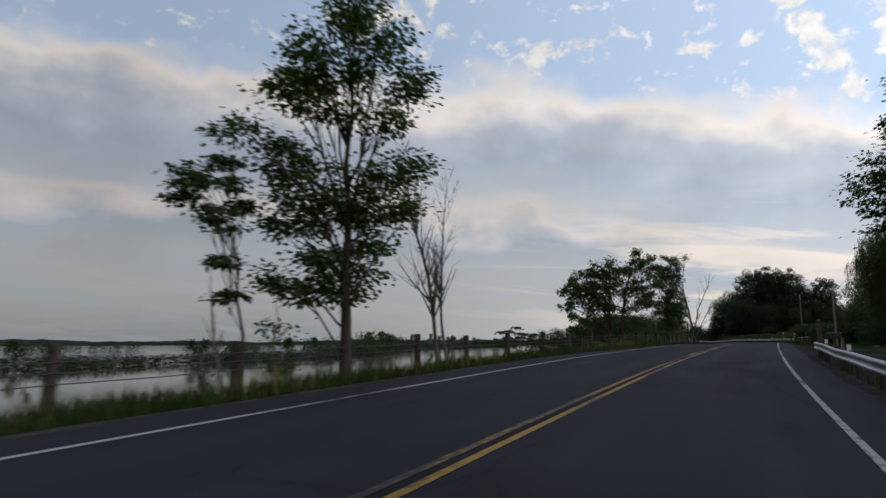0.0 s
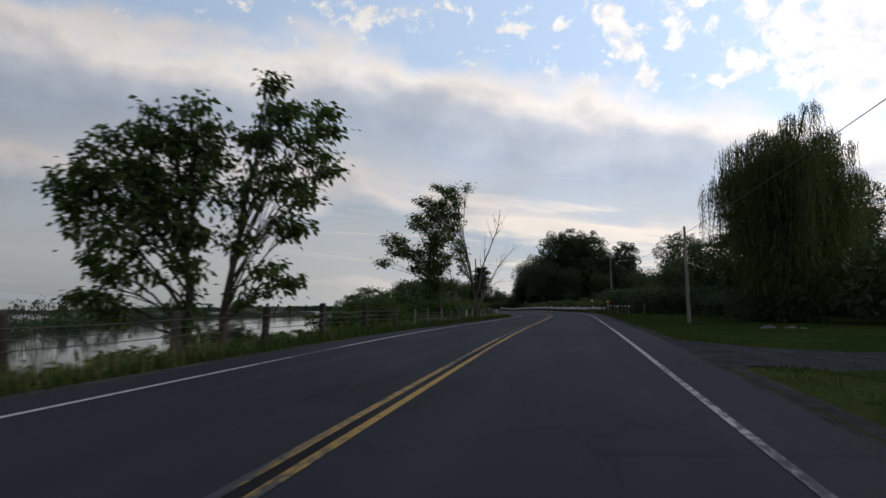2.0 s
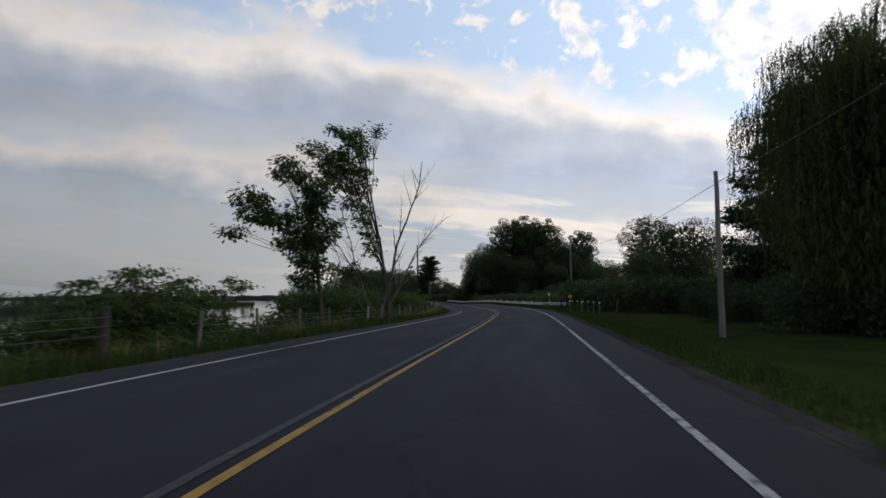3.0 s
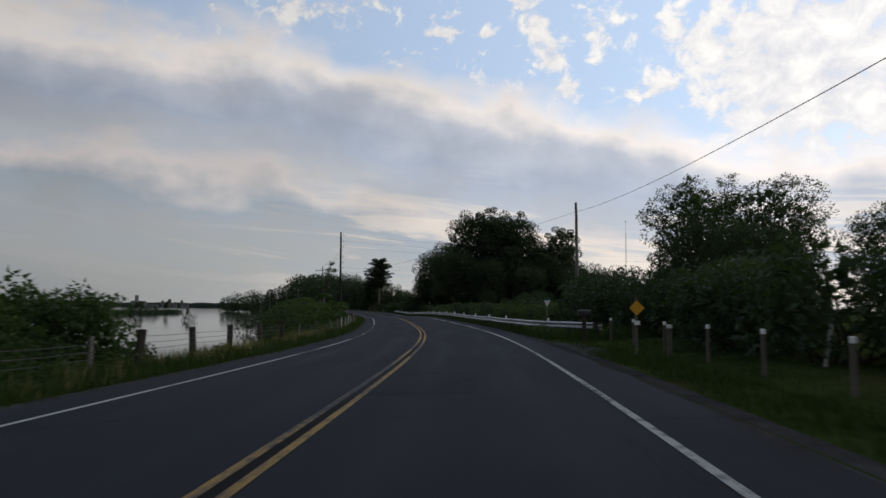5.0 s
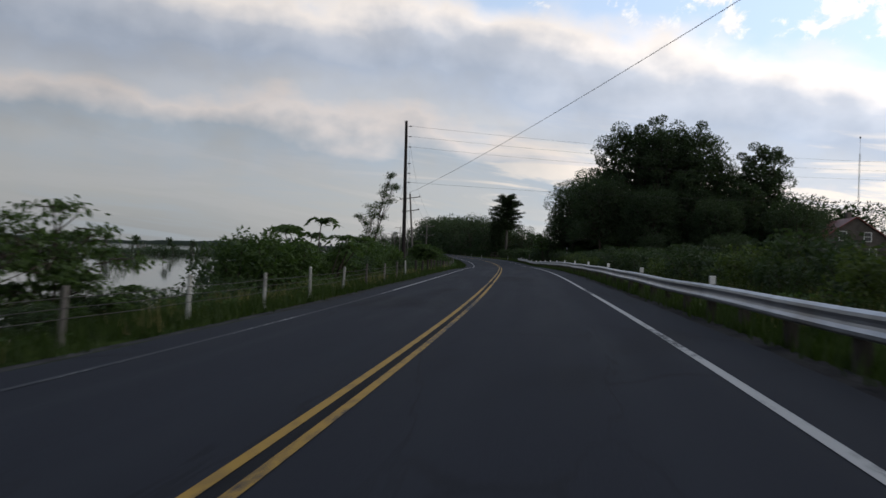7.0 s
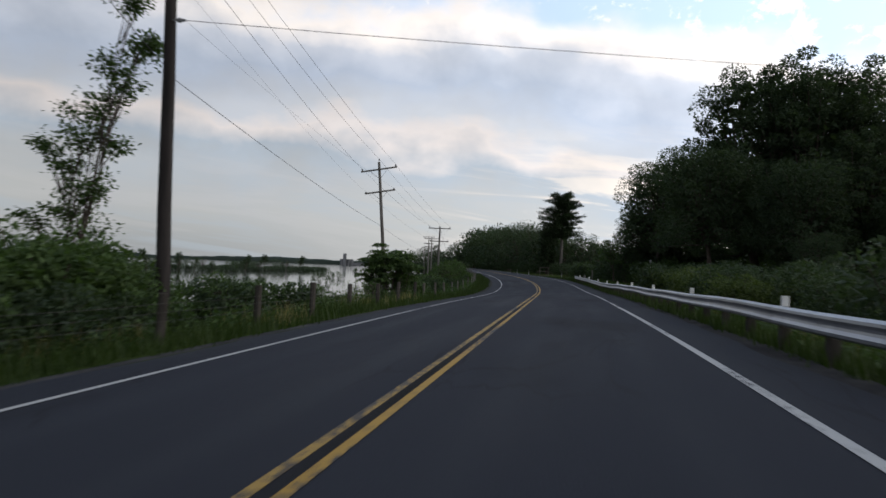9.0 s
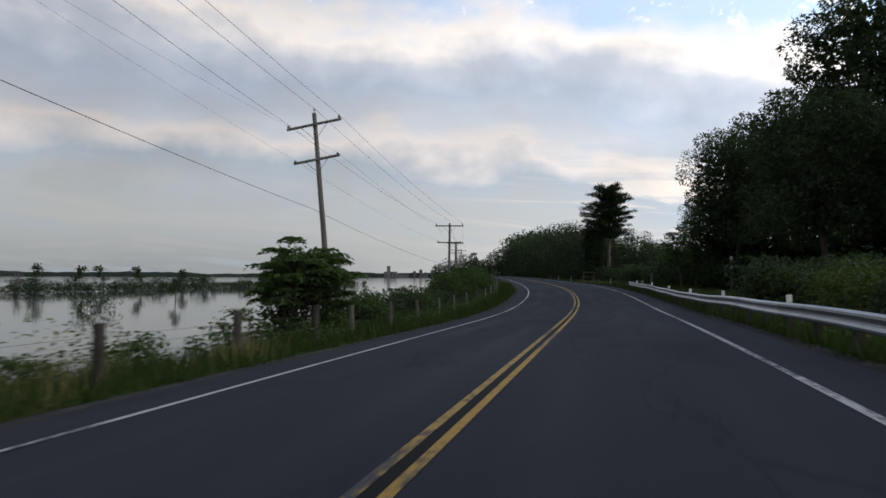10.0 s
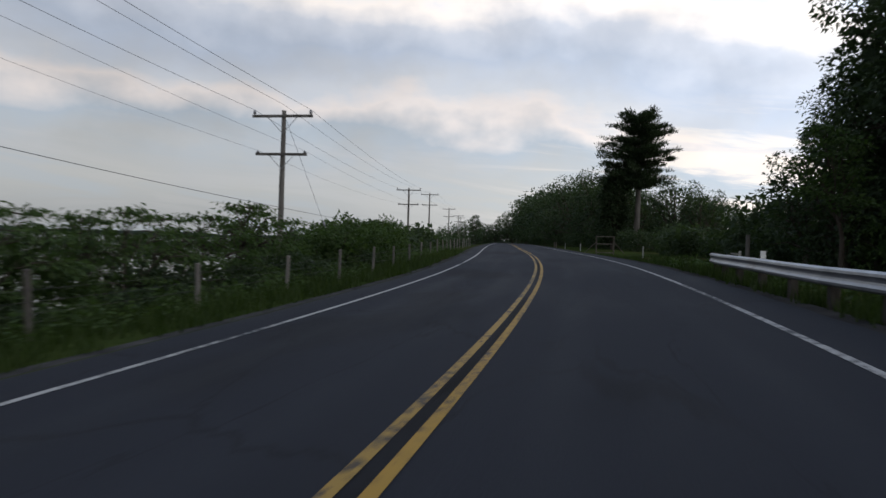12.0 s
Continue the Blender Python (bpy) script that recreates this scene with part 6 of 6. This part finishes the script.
part("plate", Shape().add([(-0.18, -0.05, 2.98 - b.z), (0.18, -0.05, 2.98 - b.z), (0, -0.05, 2.66 - b.z), (-0.18, -0.062, 2.98 - b.z), (0.18, -0.062, 2.98 - b.z), (0, -0.062, 2.66 - b.z)],
                          [(0, 2, 1), (3, 4, 5), (0, 1, 4, 3), (1, 2, 5, 4), (2, 0, 3, 5)]), MAT["sign_white"], t)
part("top_plate", Shape().block((0, -0.056, 3.03 - b.z), (0.27, 0.014, 0.13)), MAT["sign_green"], t, "dark green panel along the top")


def mailbox(at, label, turn, mat="black"):
    t = thing("mailbox", at, label, "mailbox", turn=turn)
    part("post", Shape().block((0, 0, 0.42), (0.15, 0.15, 1.34), None, 0.02), MAT["post_dark"], t)
    arc = [(0.0, 0.0)] + [(0.10 * math.cos(a), 0.13 + 0.10 * math.sin(a)) for a in (0, 0.5, 1.05, 1.57, 2.09, 2.64, 3.14)]
    ring = [(0.10, 0.0)] + arc[1:] + [(-0.10, 0.0)]
    n = len(ring)
    vs = [(x, y, 1.09 + z) for y in (-0.26, 0.26) for x, z in ring]
    part("box", Shape().add(vs, [(i, (i + 1) % n, n + (i + 1) % n, n + i) for i in range(n)] + [tuple(range(n - 1, -1, -1)), tuple(range(n, 2 * n))]), MAT[mat], t)
    part("door", Shape().block((0, -0.268, 1.19), (0.18, 0.012, 0.19), None), MAT[mat], t)
    part("bracket", Shape().block((0, 0, 1.075), (0.16, 0.46, 0.03), None), MAT["post_dark"], t)
    part("flag", Shape().block((0.112, -0.05, 1.24), (0.008, 0.13, 0.05), None), MAT["reflector"], t, "pale metal flag")
    return t


mailbox(spot(126.0, 6.7), "black mailbox on a stout dark post", facing(126) + 90)
t = thing("mailbox_stand", spot(45.6, 6.9), "dark newspaper box beside a white-topped post", "mailbox", turn=facing(45))
part("post", Shape().block((0, 0, 0.38), (0.17, 0.15, 1.0), None, 0.02), MAT["post"], t)
part("post_face", Shape().block((-0.06, -0.08, 0.30), (0.05, 0.012, 0.62), None), MAT["post_white"], t, "pale painted strip")
part("arm", Shape().block((-0.25, 0, 0.86), (0.75, 0.06, 0.06), None), MAT["post"], t)
part("leg", Shape().block((-0.42, 0, 0.40), (0.05, 0.05, 0.95), None), MAT["post"], t)
part("box", Shape().block((-0.42, 0, 1.03), (0.80, 0.34, 0.26), None, 0.03), MAT["black"], t)
# the light on top of the box is put into this lid's pale colour
part("box_lid", Shape().block((-0.42, 0, 1.172), (0.84, 0.38, 0.02), None, 0.03), MAT["post_white"], t, "box lid coloured pale for the sky light on it")


def marker(at, h, label, lean=(0, 0), cap=True, mat="post", r=0.075, group=""):
    t = thing("marker_post", at, label, "marker post", group, lean=lean)
    part("post", Shape().tube([(0, 0, -0.3), (0, 0, h * 0.5), (0, 0, h)], [r, r, r * 0.95], 8), MAT[mat], t)
    if cap:
        part("cap_band", Shape().tube([(0, 0, h - 0.09), (0, 0, h - 0.08), (0, 0, h + 0.01), (0, 0, h + 0.02)], [r, r * 1.07, r * 1.07, r * 0.6], 8), MAT["reflector"], t, "white painted band")
    return t


for s in (109.5, 112.8, 116.0, 119.6, 123.1, 126.4):
    marker(spot(s, 7.9), 0.95, "slim grey guard post with white top", r=0.052, group="guard posts")
marker(spot(118.2, 7.6), 0.9, "grey wooden post with white top beside the sign", r=0.085)
marker(spot_xy(14.0, 114.1), 1.15, "white leaning marker post on the verge", (0, 10), False, "post_white", 0.05)
b = spot_xy(-2.1, 274.2)
t = sign_post("field_sign", b, 4.55 - b.z, "narrow white sign on a tall post", "sign", "post", 0.04)
part("plate", Shape().block((0, -0.06, 4.40 - b.z), (0.26, 0.012, 0.34)), MAT["sign_white"], t)
part("lower_plate", Shape().block((0, -0.06, 3.55 - b.z), (0.20, 0.012, 0.22)), MAT["sign_white"], t)
t = marker(spot(270.5, 7.0), 1.05, "white marker post with side arm", (0, 4), False, "post_white", 0.05)
part("arm", Shape().block((-0.16, 0, 0.93), (0.3, 0.04, 0.05)), MAT["post_white"], t)
marker(spot(276, 9.0), 1.6, "grey wooden stump post at the grove", cap=False, mat="pole", r=0.09)
for s, o in ((296, 8.4), (331, 8.0), (352, 8.0)):
    marker(spot(s, o), 0.9, "slim white roadside marker post", (0, 0), False, "post_white", 0.05, "white markers")
for s in (360, 364):
    marker(spot(s, 7.2), 1.0, "dark roadside post near the wood", cap=False, mat="post", r=0.09)


def timber_frame():
    t = thing("timber_frame", spot_xy(-21.3, 306.7), "open rectangular timber frame beside the road", "frame", turn=facing(306) - 12)
    for x in (-0.78, 0.78):
        part("upright", Shape().block((x, 0, 0.8), (0.10, 0.10, 2.0), None, 0.01), MAT["post"], t)
    for z in (1.72, 1.05, 0.25):
        part("crossbar", Shape().block((0, 0.0, z), (1.46, 0.07, 0.09), None, 0.01), MAT["post"], t)
    for x, e in ((-0.78, -2.1), (0.78, 1.9)):
        part("stay", Shape().tube([(x, 0.06, 1.2), (e, 0.9, 0.0)], 0.035, 6), MAT["post"], t)


timber_frame()


# ---------- house, mast, far buildings ----------
def house():
    b = spot_xy(43.9, 262.0)
    b.z = 0.4
    t = thing("house", b, "grey-brown gabled house with red metal roof", "house", turn=2)
    w, d, e, r = 9.6, 10.5, 6.9, 10.2
    k = 0.25
    vs = [(-w / 2, 0, -1), (w / 2, 0, -1), (w / 2, 0, e), (0, 0, r), (-w / 2, 0, e), (-w / 2, d, -1), (w / 2, d, -1), (w / 2, d, e), (0, d, r), (-w / 2, d, e)]
    part("wall", Shape().add(vs, [(0, 1, 2, 3, 4), (9, 8, 7, 6, 5), (0, 4, 9, 5), (1, 6, 7, 2)]), MAT["brick"], t)
    roof = Shape()
    for sg in (-1, 1):
        x0, z0, x1, z1 = sg * (w / 2 + 0.35), e - 0.30, 0, r + 0.02
        nrm = Vector((sg * (r - e), 0, w / 2)).normalized() * 0.14
        q = [Vector((x0, -0.35, z0)), Vector((x1, -0.35, z1)), Vector((x1, d + 0.35, z1)), Vector((x0, d + 0.35, z0))]
        roof.add([p + nrm * 0.3 for p in q] + [p + nrm * 1.3 for p in q], [(0, 1, 2, 3), (7, 6, 5, 4), (0, 4, 5, 1), (1, 5, 6, 2), (2, 6, 7, 3), (3, 7, 4, 0)])
    part("roof", roof, MAT["roof"], t)
    part("chimney", Shape().block((0.3, d * 0.4, r + 0.4), (0.7, 0.9, 1.6), None, 0.02), MAT["brick"], t)
    for x, z in ((-1.9, 7.3), (1.7, 7.2), (-2.5, 4.6), (2.5, 4.6), (-2.5, 1.8), (2.5, 1.8)):
        win = part("window", Shape().block((x, -0.02, z), (0.95, 0.06, 1.35)), MAT["glass"], t)
        fr = Shape()
        for c, sz in (((x - 0.52, -0.06, z), (0.12, 0.08, 1.55)), ((x + 0.52, -0.06, z), (0.12, 0.08, 1.55)), ((x, -0.065, z + 0.72), (0.92, 0.08, 0.12)), ((x, -0.075, z - 0.74), (1.2, 0.12, 0.1)), ((x, -0.06, z), (0.92, 0.05, 0.06))):
            fr.block(c, sz)
        part("frame", fr, MAT["trim"], win)


house()


def mast():
    b = spot_xy(51.4, 284.3)
    t = thing("radio_mast", b, "thin lattice radio mast behind the house", "mast")
    h = 27.3 - b.z
    for k in range(3):
        a = 2.094 * k
        part("leg", Shape().tube([(0.16 * math.cos(a), 0.16 * math.sin(a), 0), (0.13 * math.cos(a), 0.13 * math.sin(a), h - 3)], 0.025, 5), MAT["steel"], t)
    z = 0.0
    sh = Shape()
    while z < h - 3.5:
        for k in range(3):
            a, c = 2.094 * k, 2.094 * (k + 1)
            sh.tube([(0.15 * math.cos(a), 0.15 * math.sin(a), z), (0.15 * math.cos(c), 0.15 * math.sin(c), z + 0.6)], 0.012, 3)
        z += 0.6
    part("lattice", sh, MAT["steel"], t)
    part("aerial", Shape().tube([(0, 0, h - 3), (0, 0, h)], 0.03, 5), MAT["steel"], t)
    part("beacon", Shape().tube([(0, 0, h - 0.1), (0, 0, h), (0, 0, h + 0.25), (0, 0, h + 0.3)], [0.05, 0.16, 0.16, 0.05], 8), MAT["porcelain"], t)


mast()


def elevator():
    a, d = radians(25.6), 1900
    t = thing("grain_elevator", (5 - math.sin(a) * d, 105 + math.cos(a) * d, WATER), "pale grain elevator far across the water", "building", turn=25)
    for i in range(4):
        part("silo", Shape().tube([(i * 9.0 - 14, 0, 0), (i * 9.0 - 14, 0, 17)], 4.4, 12), MAT["concrete"], t)
    part("headhouse", Shape().block((-6, 0, 15), (9, 9, 34)), MAT["concrete"], t)
    part("shed", Shape().block((30, 0, 4), (36, 12, 10)), MAT["concrete"], t)


elevator()
for a, d, w, h in ((23.9, 2350, 9, 22), (23.4, 2380, 11, 27), (23.0, 2340, 14, 17), (22.5, 2400, 8, 24), (22.2, 2360, 20, 13)):
    t = thing("distant_tower", (5 - math.sin(radians(a)) * d, 105 + math.cos(radians(a)) * d, WATER), "pale block of flats far across the water", "building", "distant town", turn=a)
    part("wall", Shape().block((0, 0, h / 2), (w, 10, h), None, 0.3), MAT["concrete"], t)
    part("roof", Shape().block((0, 0, h + 0.8), (w * 0.5, 5, 1.6), None, 0.3), MAT["concrete"], t)
    for k in range(int(h / 3.2)):
        part("window_band", Shape().block((0, -5.02, 2 + k * 3.2), (w * 0.84, 0.1, 1.3)), MAT["glass"], t)


poplar = crown_tree("poplar_tree", spot_xy(-101, 478), 15.0, 2.2, "narrow columnar poplar on the shore", "tree", 141, blobs=34, per=90, leaf_len=0.4, blob=0.4, low=0.1, trunk=0.2)
again(poplar, -32.4, 283.6, 0.32, 40, "small columnar poplar among the shrubs")


# ---------- grass, weeds and reeds ----------
def tufts(name, spots, hgt, mat, label, seed, blades=6, wide=0.012, spread=0.10):
    rng = np.random.default_rng(seed)
    base = np.repeat(np.array(spots), blades, 0)
    n = len(base)
    base = base + np.concatenate([rng.normal(0, spread, (n, 2)), np.zeros((n, 1))], 1)
    az = rng.uniform(0, 2 * math.pi, n)
    out = np.stack([np.cos(az), np.sin(az), np.zeros(n)], 1)
    sd = np.stack([-np.sin(az), np.cos(az), np.zeros(n)], 1) * wide
    h = (hgt * rng.uniform(0.45, 1.25, n))[:, None]
    up = np.array([0, 0, 1.0])
    V = np.stack([base - sd, base + sd, base + up * h + out * h * 0.35], 1).reshape(-1, 3)
    F = np.arange(n * 3).reshape(-1, 3)
    me = bpy.data.meshes.new(name)
    me.vertices.add(len(V)), me.loops.add(len(F) * 3), me.polygons.add(len(F))
    me.vertices.foreach_set("co", V.ravel())
    me.loops.foreach_set("vertex_index", F.ravel())
    me.polygons.foreach_set("loop_start", np.arange(len(F)) * 3)
    me.update(calc_edges=True)
    me.materials.append(MAT[mat])
    return tagged(new(name, me), label, "grass", "", "stuff")


def scatter(n, s0, s1, o0, o1, seed, clump=0.0):
    rng = random.Random(seed)
    out = []
    while len(out) < n:
        s, o = rng.uniform(s0, s1), rng.uniform(o0, o1)
        x, y = plan(s, o)
        if clump and noise.noise(Vector((x * 0.3, y * 0.3, seed))) < clump - 0.5:
            continue
        out.append((x, y, bumpy(s, o) - 0.02))
    return out


tufts("verge_grass", scatter(11500, -8, 300, -8.6, -5.0, 1), 0.36, "grass", "unmown grass on the water-side verge", 1, 6, 0.018)
tufts("verge_grass", scatter(4800, -8, 300, -8.6, -5.8, 2, 0.5), 0.50, "grass", "tall weeds along the cable fence", 2, 7, 0.014, 0.12)
tufts("dry_grass", scatter(1500, -8, 230, -8.5, -5.8, 3, 0.6), 0.62, "dry", "pale dry grass heads among the weeds", 3, 5, 0.010, 0.10)
tufts("verge_grass", scatter(2500, -8, 36, 5.1, 9.5, 4), 0.22, "grass", "grass under the first guardrail", 4)
tufts("verge_grass", scatter(4600, 122, 300, 5.1, 9.5, 5), 0.26, "grass", "unmown grass behind the guardrail", 5)
tufts("verge_grass", scatter(3500, 126, 280, 5.6, 10, 6, 0.5), 0.58, "grass", "tall weeds under the guardrail", 6, 7, 0.018, 0.12)
tufts("verge_grass", scatter(3000, 128, 270, 4.98, 5.5, 14), 0.36, "grass", "grass tufts at the foot of the guardrail", 14, 6, 0.018, 0.10)
tufts("dry_grass", scatter(700, 150, 262, 6.0, 9.5, 15, 0.5), 0.6, "dry", "dry grass heads behind the guardrail", 15, 5, 0.010, 0.10)
tufts("lawn_grass", scatter(5200, 44, 122, 5.3, 13, 7), 0.10, "grass", "short mown lawn grass", 7, 6, 0.016, 0.14)
tufts("lawn_grass", scatter(2600, 58, 122, 5.2, 7.0, 9), 0.17, "grass", "grass strip along the shoulder", 9, 6, 0.016, 0.12)
for k, (s0, s1, n) in enumerate(((78, 116, 300), (146, 212, 600), (224, 345, 900))):
    tufts("reeds", scatter(n, s0, s1, -11.4, -9.0, 8 + 40 * k, 0.5), 1.0, "grass", "reeds at the edge of the water", 8 + 40 * k, 6, 0.016, 0.2)
tufts("dry_grass", scatter(420, 117, 150, -8.4, -6.6, 16), 0.5, "dry", "pale dry grass on the open bank", 16, 6, 0.010, 0.12)


def weeds(name, spots, hgt, label, seed, mat="leaf", n=7, size=0.17):
    """Leafy weeds: leaves up a short bent stem at every spot."""
    rng = np.random.default_rng(seed)
    base = np.repeat(np.array(spots), n, 0)
    h = np.repeat(rng.uniform(0.35, 1.1, len(spots)) * hgt, n) * rng.uniform(0.15, 1.0, len(base))
    P = base + np.stack([rng.normal(0, 0.13, len(base)), rng.normal(0, 0.13, len(base)), h], 1)
    D = np.stack([rng.normal(0, 1, len(base)), rng.normal(0, 1, len(base)), np.full(len(base), 0.25)], 1)
    return tagged(new(name, leaves_mesh(name, P, rng, size, 0.24, MAT[mat], 1.0, D)), label, "weeds", "", "stuff")


for k, (s0, s1, n) in enumerate(((72, 117, 900), (146, 211, 1300), (222, 300, 1600))):
    weeds("verge_weeds", scatter(n, s0, s1, -9.6, -6.4, 31 + 50 * k, 0.45), 0.7, "leafy weeds round the cable fence posts", 31 + 50 * k, size=0.13, n=9)
weeds("verge_weeds", scatter(60, 213, 217, -8.8, -7.6, 35), 1.3, "tall pale weeds at the water's edge", 35, "leaf_light", 12, 0.12)
weeds("verge_weeds", scatter(700, 46, 78, -8.6, -6.3, 33, 0.3), 0.5, "leafy weeds between the road and the flood", 33)
weeds("verge_weeds", scatter(3600, 128, 275, 5.35, 9.5, 32, 0.45), 0.55, "leafy weeds under the guardrail", 32)
